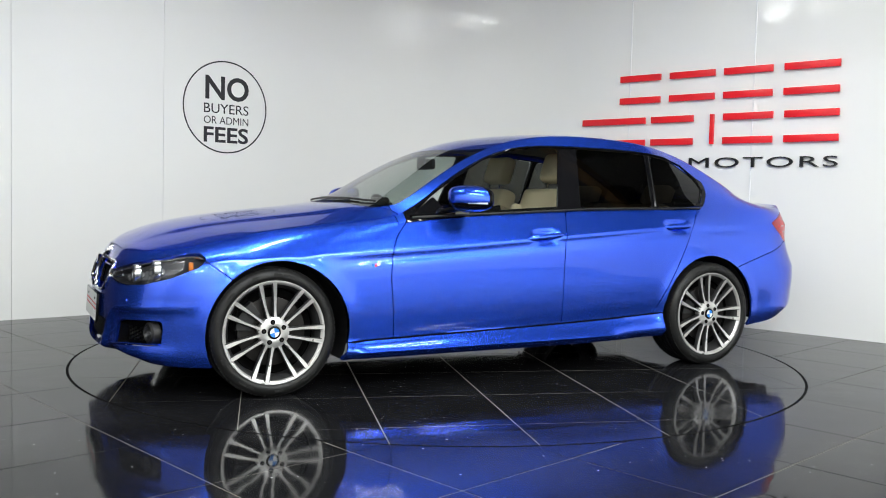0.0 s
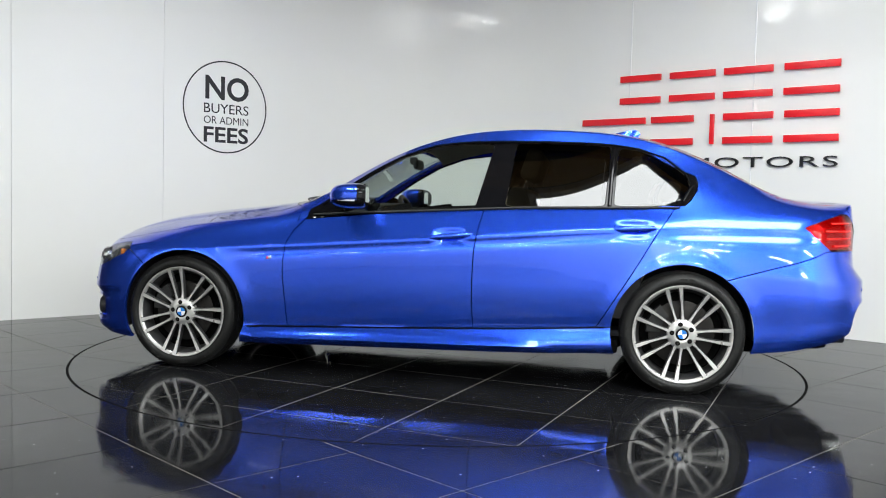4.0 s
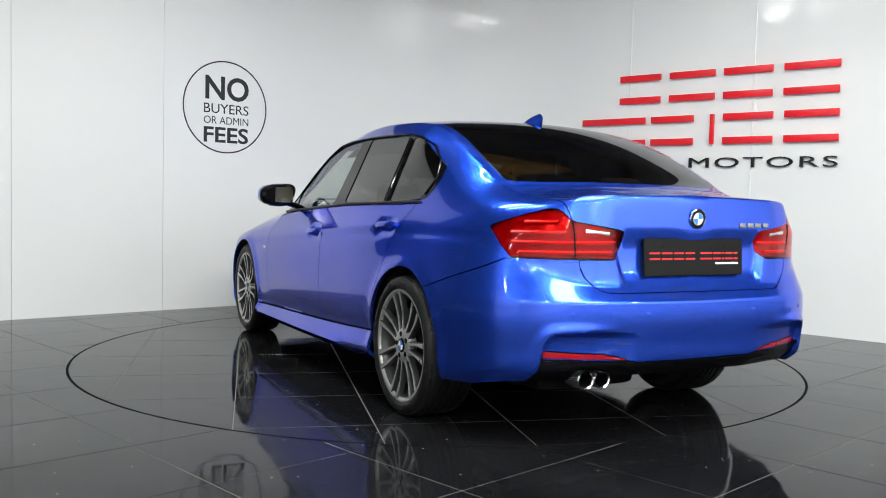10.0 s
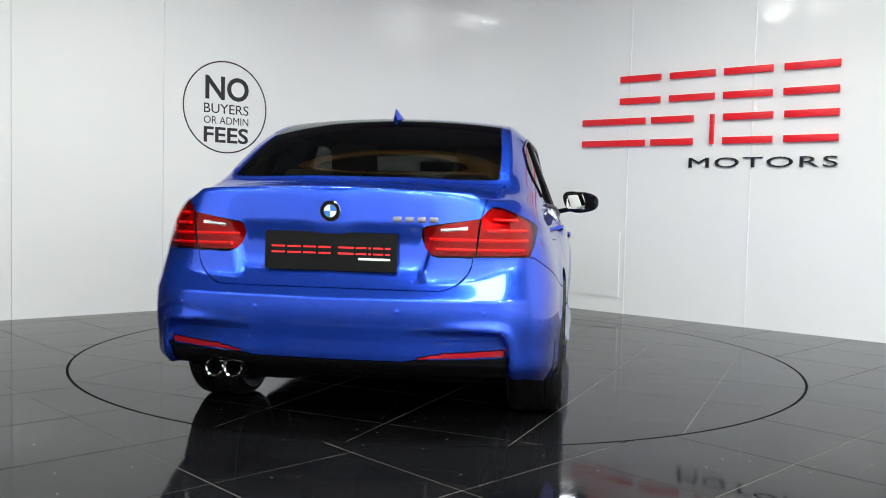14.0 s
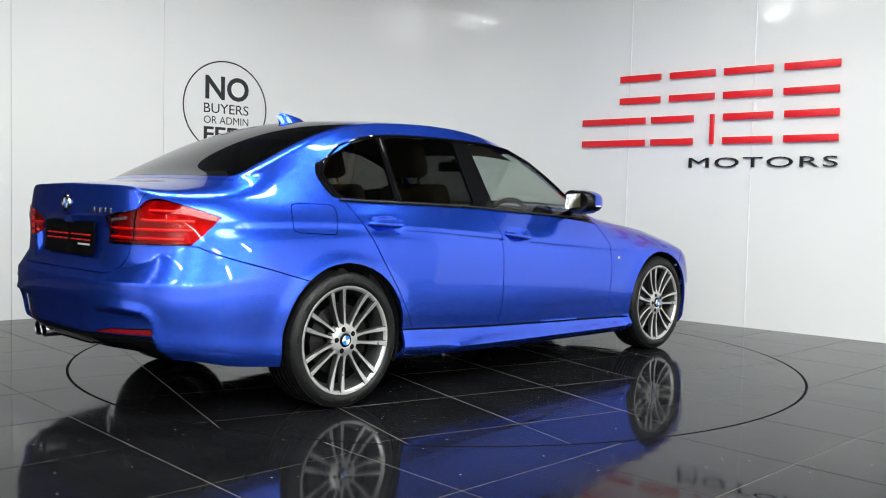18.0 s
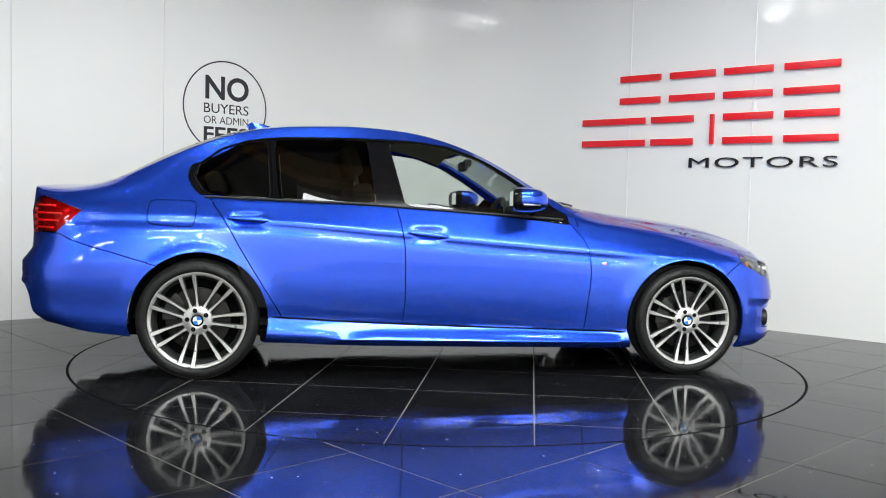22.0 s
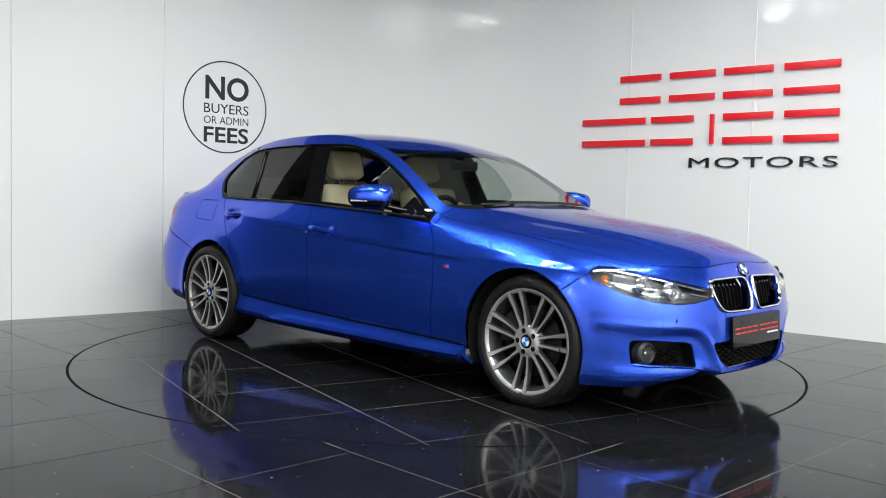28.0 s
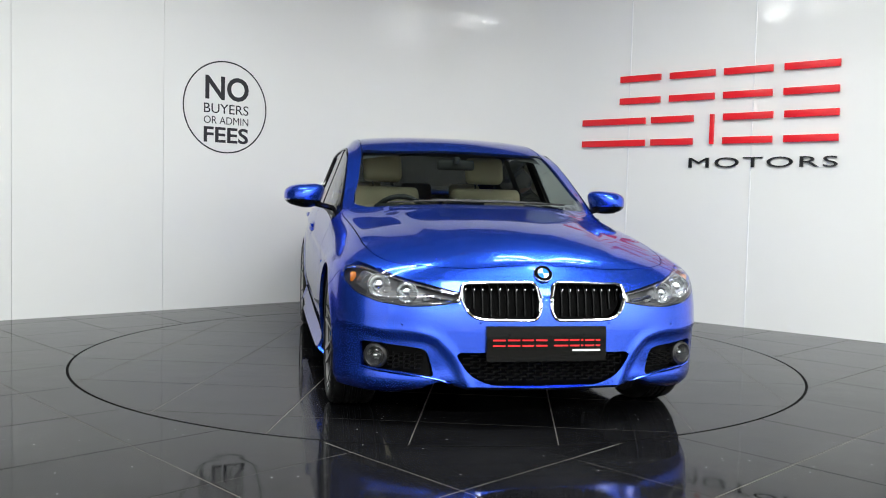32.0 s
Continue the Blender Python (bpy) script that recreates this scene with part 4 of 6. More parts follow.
DLO_REAR = rounded([(-0.448, 0.975), (-0.985, 0.990), (-1.01, 1.31), (-0.9, 1.322), (-0.56, 1.327), (-0.497, 1.327), (-0.470, 1.12)], 0.012, 2)
DLO_QUARTER = rounded([(-1.03, 0.992), (-1.345, 1.0), (-1.385, 1.03), (-1.435, 1.11), (-1.405, 1.168), (-1.295, 1.248), (-1.15, 1.295), (-1.055, 1.308)], 0.02, 2)

FRAME_REAR = rounded([(-0.95, 0.95), (-1.36, 0.966), (-1.435, 1.02), (-1.482, 1.105), (-1.458, 1.178), (-1.33, 1.285), (-1.16, 1.345), (-0.95, 1.38)], 0.05, 4)


def skin_panels():
    """The whole left half of the skin, cut along its shut lines and sorted into named sheets."""
    P, band = skin_grid()
    nv, nr = P.shape[:2]
    bm = bmesh.new()
    lay = bm.faces.layers.int.new("band")
    grid = [[None] * nr for _ in range(nv)]
    memo = {}
    for i in range(nv):
        for j in range(nr):
            key = tuple(np.round(P[i, j], 5))
            if key not in memo:
                memo[key] = bm.verts.new(P[i, j])
            grid[i][j] = memo[key]
    for i in range(nv - 1):
        for j in range(nr - 1):
            q = [grid[i][j], grid[i][j + 1], grid[i + 1][j + 1], grid[i + 1][j]]
            q = [v for k, v in enumerate(q) if v not in q[:k]]
            if len(q) >= 3:
                try:
                    bm.faces.new(q)[lay] = band[i]
                except ValueError:
                    pass
    big = 1.0

    def only(cond, f):
        return lambda x, y, z: np.where(cond(x, y, z), f(x, y, z), big)
    for cx, cz, r in ARCHES:
        cut(bm, only(lambda x, y, z: (y > 0.55) & (z < 0.8), lambda x, y, z: np.hypot(x - cx, z - cz) - r))
    flank = lambda x, y, z: (y > 0.55) & (x < 1.05) & (x > -1.45) & (z < 1.06)
    cut(bm, only(flank, lambda x, y, z: z - SILL_TOP(x)))
    cut(bm, only(flank, SEAM_FRONT))
    cut(bm, only(flank, SEAM_MID))
    cut(bm, only(flank, SEAM_REAR))
    cut(bm, only(lambda x, y, z: (y > 0.5) & (x < -1.5) & (z < 0.9), lambda x, y, z: np.where(x < -2.14, 0.775, BUMPER_R(x)) - z))
    cut(bm, only(lambda x, y, z: (y > 0.5) & (x > 1.55) & (x < 1.9) & (z < 0.76), lambda x, y, z: BUMPER_F(x) - z))
    bon = lambda x, y, z: (z > 0.66) & (x > 0.70)
    cut(bm, only(bon, lambda x, y, z: y - BONNET_EDGE(x)))
    cut(bm, only(lambda x, y, z: (z > 0.66) & (x > 1.9), lambda x, y, z: x - 2.066 + 0.0 * y))
    # glass
    cowl = curve([(0.0, 0.875), (0.4, 0.85), (0.62, 0.785), (0.70, 0.735), (0.76, 0.70)])
    head = curve([(0.0, 0.185), (0.3, 0.165), (0.5, 0.115), (0.60, 0.06), (0.7, 0.0)])
    low = curve([(0.0, -1.925), (0.4, -1.905), (0.55, -1.865), (0.64, -1.80), (0.7, -1.72)])
    high = curve([(0.0, -1.165), (0.3, -1.155), (0.5, -1.12), (0.6, -1.06)])
    cut(bm, only(lambda x, y, z: (z > 0.9) & (x > 0.5) & (y < 0.77), lambda x, y, z: x - cowl(y)))
    screen = lambda x, y, z: np.maximum(np.maximum(x - cowl(y), head(y) - x), y - EDGE_Y(x) + 0.012)
    back = lambda x, y, z: np.maximum(np.maximum(x - high(y), low(y) - x), y - EDGE_Y(x) + 0.046)
    cut(bm, only(lambda x, y, z: (z > 0.9) & (x > -0.3) & (x < 1.0), screen))
    cut(bm, only(lambda x, y, z: (z > 1.0) & (x < -0.9) & (x > -2.1), back))
    glass_side = lambda x, y, z: (y > 0.55) & (z > 0.88) & (x < 0.70) & (x > -1.5)
    for poly in (DLO_FRONT, DLO_REAR, DLO_QUARTER):
        cut(bm, only(glass_side, lambda x, y, z: inside(poly, x, z)))
    cut(bm, only(lambda x, y, z: (y > 0.55) & (z > 0.9) & (x < -1.1) & (x > -1.62), lambda x, y, z: inside(FRAME_REAR, x, z)))
    # roof panel edge
    cut(bm, only(lambda x, y, z: (z > 1.2) & (x < 0.25) & (x > -1.3), lambda x, y, z: y - EDGE_Y(x) + 0.012))
    # boot lid
    aft = lambda x, y, z: (x < -1.75) & (z > 0.60)
    boot = lambda x, y, z: np.maximum(np.maximum(y - np.where(x < -2.2, BOOT_EDGE(z), np.interp(x, [-2.2, -1.86], [0.605, 0.63])), 0.650 - z), x - low(y) + 0.05)
    cut(bm, only(aft, boot))
    tail = lambda x, y, z: np.maximum(inside(TAIL, y, z), np.maximum(x + 2.02 - (0.9 - z) * 0.0 + np.abs(z - 0.900) * np.where(z > 0.9, 2.9, 1.15), -1))
    cut(bm, only(lambda x, y, z: (x < -1.9) & (z > 0.7), tail))
    headl = lambda x, y, z: np.maximum(inside(HEAD, y, z), 1.735 + np.abs(z - 0.690) * 0.9 - x)
    cut(bm, only(lambda x, y, z: (x > 1.6) & (z > 0.45) & (z < 0.8), headl))
    nose = lambda x, y, z: (x > 1.5)
    for poly in (KIDNEY, INTAKE, FOG):
        cut(bm, only(nose, lambda x, y, z: np.where(x > 1.7, inside(poly, y, z), big)))
    # rear valance and reflectors
    val = lambda x, y, z: np.where(x < -2.05, np.maximum(z - VALANCE(y), y - 0.690), big)
    cut(bm, only(lambda x, y, z: (x < -1.9) & (z < 0.55), val))
    ref = lambda x, y, z: np.where(x < -2.1, inside(REFLECT, y, z), big)
    cut(bm, only(lambda x, y, z: (x < -1.9) & (z < 0.55), ref))
    cut(bm, only(lambda x, y, z: (y > 0.5) & (x < -1.3) & (x > -1.8), lambda x, y, z: inside(FLAP, x, z)))
    names = {}
    faces = list(bm.faces)
    cs = np.array([f.calc_center_median() for f in faces])
    cx_, cy_, cz_ = cs[:, 0], cs[:, 1], cs[:, 2]
    openings = np.minimum(np.minimum(inside(KIDNEY, cy_, cz_), inside(INTAKE, cy_, cz_)), inside(FOG, cy_, cz_))
    field = {"head": headl(cx_, cy_, cz_), "tail": tail(cx_, cy_, cz_), "boot": boot(cx_, cy_, cz_), "ref": ref(cx_, cy_, cz_), "val": val(cx_, cy_, cz_), "screen": screen(cx_, cy_, cz_),
             "back": back(cx_, cy_, cz_), "front": inside(DLO_FRONT, cx_, cz_), "rear": inside(DLO_REAR, cx_, cz_), "quarter": inside(DLO_QUARTER, cx_, cz_), "frame": inside(FRAME_REAR, cx_, cz_),
             "flap": inside(FLAP, cx_, cz_), "sf": SEAM_FRONT(cx_, cy_, cz_), "sm": SEAM_MID(cx_, cy_, cz_), "sr": SEAM_REAR(cx_, cy_, cz_),
             "bonnet": cy_ - BONNET_EDGE(cx_), "cowl": cx_ - cowl(cy_), "edge": cy_ - EDGE_Y(cx_), "sill": cz_ - SILL_TOP(cx_), "bf": cz_ - BUMPER_F(cx_), "br": cz_ - BUMPER_R(cx_)}
    for i_f, f in enumerate(faces):
        X, Y, Z = cs[i_f]
        at = {k: v[i_f] for k, v in field.items()}
        b = f[lay]
        n = None
        for cx, cz, r in ARCHES:
            if Y > 0.55 and Z < 0.8 and math.hypot(X - cx, Z - cz) < r:
                n = "skip"
        if n is None and b <= 5:
            if X > 1.7 and openings[i_f] < 0:
                n = "skip"
        if n is None and X > 1.6 and Z > 0.45 and at["head"] < 0:
            n = "head_lens"
        if n is None and X < -1.9 and Z > 0.7 and at["tail"] < 0:
            n = "tail_inner" if at["boot"] < 0 else "tail_outer"
        if n is None and X < -2.0 and Z < 0.55:
            if at["ref"] < 0:
                n = "reflector"
            elif at["val"] < 0:
                n = "valance"
        if n is None and X < -1.75 and Z > 0.6 and at["boot"] < 0:
            n = "boot_lid"
        if n is None and Z > 0.9 and -0.3 < X < 1.0 and b >= 7 and at["screen"] < 0:
            n = "windscreen"
        if n is None and Z > 1.0 and -2.1 < X < -0.9 and b >= 7 and at["back"] < 0:
            n = "rear_screen"
        if n is None and X > 0.7 and Z > 0.66 and at["bonnet"] < 0 and X < 2.066 and at["cowl"] > 0 and b >= 6:
            n = "bonnet"
        if n is None and b == 6 and -1.5 < X < 0.72:
            for nm in ("front", "rear", "quarter"):
                if at[nm] < 0:
                    n = "glass_" + nm
            if n is None and X < 0.68 and (X > -1.2 or at["frame"] < 0):
                n = "window_frame"
        if n is None and -1.3 < X < 0.3 and Z > 1.2 and at["edge"] < -0.012:
            n = "roof"
        if n is None and b <= 5 and -1.2 < X < 1.1 and at["sill"] < 0:
            n = "sill"
        if n is None and b <= 5:
            sf, sm, sr = at["sf"], at["sm"], at["sr"]
            if sf > 0 and X < 1.9 and X < 1.76 and (at["bf"] > 0 if X > 1.6 else Z > 0):
                n = "front_wing"
            elif sf > 0 and X > 1.3:
                n = "front_bumper"
            elif sf > 0:
                n = "front_wing"
            elif sm > 0:
                n = "front_door"
            elif sr > 0:
                n = "rear_door"
            elif (at["br"] < 0 if X > -2.14 else Z < 0.775) and X < -1.45:
                n = "rear_bumper"
            else:
                n = "body_side"
        if n is None:
            if X > 1.75 and Y < 0.9 and X > 1.9:
                n = "front_bumper"
            elif X > 0.72:
                n = "front_wing"
            else:
                n = "body_side"
        if n == "skip":
            continue
        if n == "body_side" and at["flap"] < 0 and X < -1.3:
            n = "fuel_flap"
        names.setdefault(n, Sheet()).add([tuple(v.co) for v in f.verts])
    bm.free()
    return names, P


FLAP = rounded([(-1.668, 0.968), (-1.418, 0.964), (-1.432, 0.822), (-1.680, 0.836)], 0.035, 4)
VALANCE = curve([(0.0, 0.372), (0.28, 0.374), (0.36, 0.384), (0.70, 0.392)])
REFLECT = [(0.352, 0.386), (0.680, 0.394), (0.678, 0.424), (0.41, 0.407)]


def both(sheet):
    """A centre panel: the half and its mirror image in one sheet."""
    s = Sheet()
    for f in sheet.faces:
        pts = [sheet.verts[i] for i in f]
        s.add(pts)
        s.add(mirrored(pts))
    return s


def other(sheet):
    s = Sheet()
    for f in sheet.faces:
        s.add(mirrored([sheet.verts[i] for i in f]))
    return s


def skin_parts(car):
    names, P = skin_panels()
    made = {}
    centre = {"bonnet": (PAINT, ""), "roof": (PAINT, ""), "boot_lid": (PAINT, ""), "front_bumper": (PAINT, ""), "rear_bumper": (PAINT, ""),
              "windscreen": (GLASS_SCREEN, "clear windscreen glass"), "rear_screen": (GLASS_DARK, "dark tinted rear screen"), "valance": (GLOSS_BLACK, "black plastic rear diffuser")}
    flap = names.pop("fuel_flap")
    right = other(flap)
    part("fuel_flap", panel_mesh(right.verts, right.faces, 0.012, 0.0016), PAINT, car, "", 50)
    for n, sheet in names.items():
        if n in centre:
            s = both(sheet)
            mat, lab = centre[n]
            thin = n in ("windscreen", "rear_screen")
            made[n] = [part(n, panel_mesh(s.verts, s.faces, 0.004 if thin else 0.018, 0.0006 if thin else GAP), mat, car, lab, 50)]
            if thin:
                made[n][0].visible_shadow = True
            continue
        mat, lab = {"glass_front": (GLASS_CLEAR, "clear side window"), "glass_rear": (GLASS_DARK, "dark tinted side window"), "glass_quarter": (GLASS_DARK, "dark tinted quarter window"),
                    "window_frame": (GLOSS_BLACK, "gloss black window surround"), "head_lens": (GLASS_LENS, "clear headlamp lens"), "reflector": (REFLECTOR_RED, "red rear reflector"),
                    "tail_outer": (GLASS_RED, "red tail lamp lens"), "tail_inner": (GLASS_RED, "red tail lamp lens")}.get(n, (PAINT, ""))
        nm = {"glass_front": "side_window", "glass_rear": "side_window", "glass_quarter": "quarter_window", "tail_outer": "tail_lamp", "tail_inner": "tail_lamp", "head_lens": "headlamp"}.get(n, n)
        made[n] = []
        left = sheet
        if n == "body_side":
            left = Sheet()
            for src in (sheet, flap):
                for f in src.faces:
                    left.add([src.verts[i] for i in f])
        for s in (left, other(sheet)):
            thin = mat in (GLASS_CLEAR, GLASS_DARK, GLASS_LENS, GLASS_RED)
            ob = part(nm, panel_mesh(s.verts, s.faces, 0.003 if thin else 0.018, 0.0006 if thin else GAP, -0.004 if n.startswith("glass") else 0.0), mat, car, lab, 50)
            if thin:
                ob.visible_shadow = mat is GLASS_DARK
            made[n].append(ob)
    # a black inner shell behind the shut lines
    nv, nr = P.shape[:2]
    inner = Sheet()
    du, dv = np.gradient(P, axis=1), np.gradient(P, axis=0)
    N = np.cross(du, dv)
    N /= np.linalg.norm(N, axis=-1)[..., None] + 1e-12
    Q = P - N * 0.021
    Q[..., 1] = np.maximum(Q[..., 1], 0)
    for i in range(0, nv - 1):
        for j in range(0, nr - 1):
            pts = [tuple(Q[a, b]) for a, b in ((i, j), (i, j + 1), (i + 1, j + 1), (i + 1, j))]
            c = np.mean(pts, axis=0)
            if c[2] > 0.965 - 0.05 * (c[0] > 0.3) and -2.05 < c[0] < 0.88:
                continue
            if any(math.hypot(c[0] - cx, c[2] - cz) < r + 0.03 and c[1] > 0.5 for cx, cz, r in ARCHES):
                continue
            if c[0] > 1.65 and (c[2] < 0.735):
                continue
            if c[0] < -2.0 and 0.75 < c[2] < 0.99 and c[1] > 0.3:
                continue
            inner.add(pts)
            inner.add(mirrored(pts))
    part("inner_shell", (inner.verts, inner.faces), PIT, car, "black inner body shell")
    return made


# ---------------------------------------------------------------- wheels
def wheel_bolt_ring(hub, n, r, y):
    for k in range(n):
        a = 2 * math.pi * (k + 0.25) / n
        m = Matrix.Translation((r * math.cos(a), y, r * math.sin(a)))
        # black disc on the hub paints the shade of a bolt hole
        b = part("bolt_hole", lathe_bm([(0, 0.0002), (0.0118, 0.0006), (0.0128, -0.001)], 18, "y", m), PIT, hub, "black disc for the shade in a bolt hole")
        part("wheel_bolt", lathe_bm([(0, 0.0016), (0.0060, 0.0014), (0.0072, -0.001)], 6, "y", m), BRAKE, b)


def spoke_mesh(sign):
    """One slender spoke of a pair: it leaves the hub beside its twin, waists in and spreads to the rim."""
    v, f, fm = [], [], []
    n = 14
    for i in range(n + 1):
        t = i / n
        r = 0.052 + (0.246 - 0.052) * t
        off = sign * (0.0140 + 0.0215 * t ** 1.3 + 0.004 * math.sin(math.pi * t * 1.0))
        wd = 0.0104 - 0.0022 * math.sin(math.pi * min(1, t * 1.3)) + 0.0030 * t ** 3 + 0.004 * max(0, 0.22 - t) / 0.22
        yf = -0.020 + 0.013 * t ** 1.5 - 0.006 * math.sin(math.pi * t)
        dp = 0.034 - 0.012 * t
        for dx, dy in ((-wd, -dp), (-wd, -0.004), (-wd + 0.003, 0.0), (wd - 0.003, 0.0), (wd, -0.004), (wd, -dp)):
            v.append((off + dx, yf + dy, r))
    for i in range(n):
        for k in range(5):
            a = i * 6 + k
            f.append((a, a + 1, a + 7, a + 6))
            fm.append(0 if k == 2 else 1)
    return v, f, fm


def wheel(name, car, x, y_face, wide, side, spin):
    """Wheel in car space; side +1 on the car's left. y_face is where the tyre's outer wall stands."""
    w = new(name)
    w.parent = car
    w.matrix_basis = pose(x, side * y_face, HUB_Z, 0, 0, 0 if side > 0 else 180) @ pose(0, 0, 0, 0, spin, 0)
    R = HUB_Z + 0.002
    prof = [(0.236, -wide + 0.03), (0.252, -wide + 0.012), (0.285, -wide + 0.002), (0.310, -wide + 0.012), (R - 0.004, -wide + 0.03), (R, -wide + 0.05)]
    for k in range(4):
        g = -wide + 0.06 + (wide - 0.12) * (k + 0.5) / 4
        prof += [(R, g - 0.006), (R - 0.007, g - 0.004), (R - 0.007, g + 0.004), (R, g + 0.006)]
    prof += [(R, -0.05), (R - 0.003, -0.032), (0.312, -0.014), (0.296, -0.004), (0.280, -0.001), (0.268, -0.004), (0.262, -0.010), (0.254, -0.018), (0.236, -0.03)]
    tyre = part("tyre", lathe_bm(prof, 72), RUBBER, w, "black low-profile tyre", 35)
    # moulded ribs on the shoulder
    bm = bmesh.new()
    for k in range(84):
        a = 2 * math.pi * k / 84
        add_box(bm, 0, -0.031, R - 0.0092, 0.010, 0.024, 0.007, 0, Matrix.Rotation(a, 4, "Y") )
    tagged(part("tread_block", bm, RUBBER, tyre), kind="stuff")
    bm = bmesh.new()
    for k in range(16):
        a = 2 * math.pi * (k + 0.3 * (k % 3)) / 16 + 0.2
        add_box(bm, 0, -0.0022, 0.291, 0.030 + 0.01 * (k % 2), 0.003, 0.012, 0.0008, Matrix.Rotation(a, 4, "Y"), 1)
    tagged(part("sidewall_moulding", bm, RUBBER, tyre), kind="stuff")
    part("rim", lathe_bm([(0.236, -wide + 0.02), (0.225, -wide + 0.04), (0.222, -0.06), (0.236, -0.030), (0.244, -0.018), (0.2515, -0.013), (0.2575, -0.012), (0.2605, -0.016), (0.2605, -0.024)], 96), [ALLOY_DARK], w, "silver alloy rim")
    part("rim_lip", lathe_bm([(0.2405, -0.0205), (0.246, -0.0125), (0.2525, -0.0095), (0.2585, -0.0095), (0.2620, -0.0135), (0.2620, -0.019)], 96), ALLOY, w, "bright machined rim lip")
    for k in range(7):
        a = 2 * math.pi * k / 7
        for sign in (1, -1):
            v, f, fm = spoke_mesh(sign)
            q = Matrix.Rotation(a, 3, "Y")
            me = mesh_of("spoke", [q @ Vector(p) for p in v], f, [ALLOY, ALLOY_DARK], fm, 30)
            ob = new("spoke", me)
            ob.parent = w
    hub = part("hub", lathe_bm([(0, -0.020), (0.034, -0.020), (0.037, -0.018), (0.046, -0.0185), (0.072, -0.021), (0.079, -0.027), (0.079, -0.060), (0, -0.060)], 48), ALLOY, w, "machined alloy hub")
    wheel_bolt_ring(hub, 5, 0.053, -0.0183)
    cap = part("hub_cap", lathe_bm([(0, -0.0145), (0.024, -0.0150), (0.0325, -0.0165), (0.034, -0.021)], 36), GLOSS_BLACK, w, "round badge cap in blue, white and black")
    roundel(cap, 0.0235, Matrix.Translation((0, -0.0145, 0)) @ pose(0, 0, 0, 0, 0, 0), 0.0008)
    part("brake_disc", lathe_bm([(0.06, -0.070), (0.165, -0.070), (0.172, -0.072), (0.172, -0.094), (0.06, -0.094)], 48), BRAKE, w, "steel brake disc")
    arc = [0.9 + (k - 6) * 0.075 for k in range(13)]
    pts = [(rr * math.sin(a), rr * math.cos(a)) for rr, seq in ((0.186, arc), (0.112, arc[::-1])) for a in seq]
    bm = prism(pts, -0.115, -0.050, "xz", 0.006)
    part("brake_caliper", bm, SATIN_BLACK, w, "dark brake caliper")
    part("brake_shield", lathe_bm([(0.02, -0.11), (0.215, -0.11), (0.22, -0.10), (0.22, -0.112), (0.02, -0.13)], 40), PIT, w)
    return w


def roundel(parent, r, m, lift):
    """A round badge as plain quarters in blue and white."""
    for k in range(4):
        pts = [(0, 0)] + [(r * math.cos(math.pi / 2 * k + math.pi / 2 * i / 8), r * math.sin(math.pi / 2 * k + math.pi / 2 * i / 8)) for i in range(9)]
        bm = prism(pts, 0.0, lift, "xz")
        bmesh.ops.transform(bm, matrix=m, verts=bm.verts)
        part("badge_quarter", bm, BADGE_BLUE if k % 2 else BADGE_WHITE, parent)


def car_body():
    car = thing("saloon_car", "metallic blue four-door saloon car with silver multi-spoke wheels", "car")
    skin_parts(car)
    for nm, x, yf, wide, side, spin in (("front_wheel", AXLE, 0.872, 0.225, 1, 9), ("front_wheel", AXLE, 0.872, 0.225, -1, 18), ("rear_wheel", -AXLE, 0.895, 0.255, 1, 12), ("rear_wheel", -AXLE, 0.895, 0.255, -1, 13)):
        wheel(nm, car, x, yf, wide, side, spin)
    # liners and underside
    for cx, cz, r in ARCHES:
        a0, a1 = (-0.08, 1.135) if cx > 0 else (-0.125, 1.02)
        for side in (1, -1):
            v, f = [], []
            n = 28
            for i in range(n + 1):
                a = math.pi * (a0 + (a1 - a0) * i / n)
                for rr, y in ((r + 0.004, 0.845), (r + 0.010, 0.60), (r - 0.04, 0.56), (0.05, 0.56)):
                    v.append((cx + rr * math.cos(a), side * y, cz + rr * math.sin(a)))
            for i in range(n):
                for k in range(3):
                    q = (4 * i + k, 4 * i + k + 1, 4 * i + k + 5, 4 * i + k + 4)
                    f.append(q if side > 0 else q[::-1])
            part("arch_liner", (v, f), SATIN_BLACK, car, "black wheel-arch liner")
    part("underside", box(0.0, 0, 0.235, 3.7, 1.10, 0.08, 0.02), PIT, car, "black underbody")
    part("floor_pan", box(-0.1, 0, 0.235, 1.95, 1.66, 0.08, 0.02), PIT, car, "black underbody")
    return car




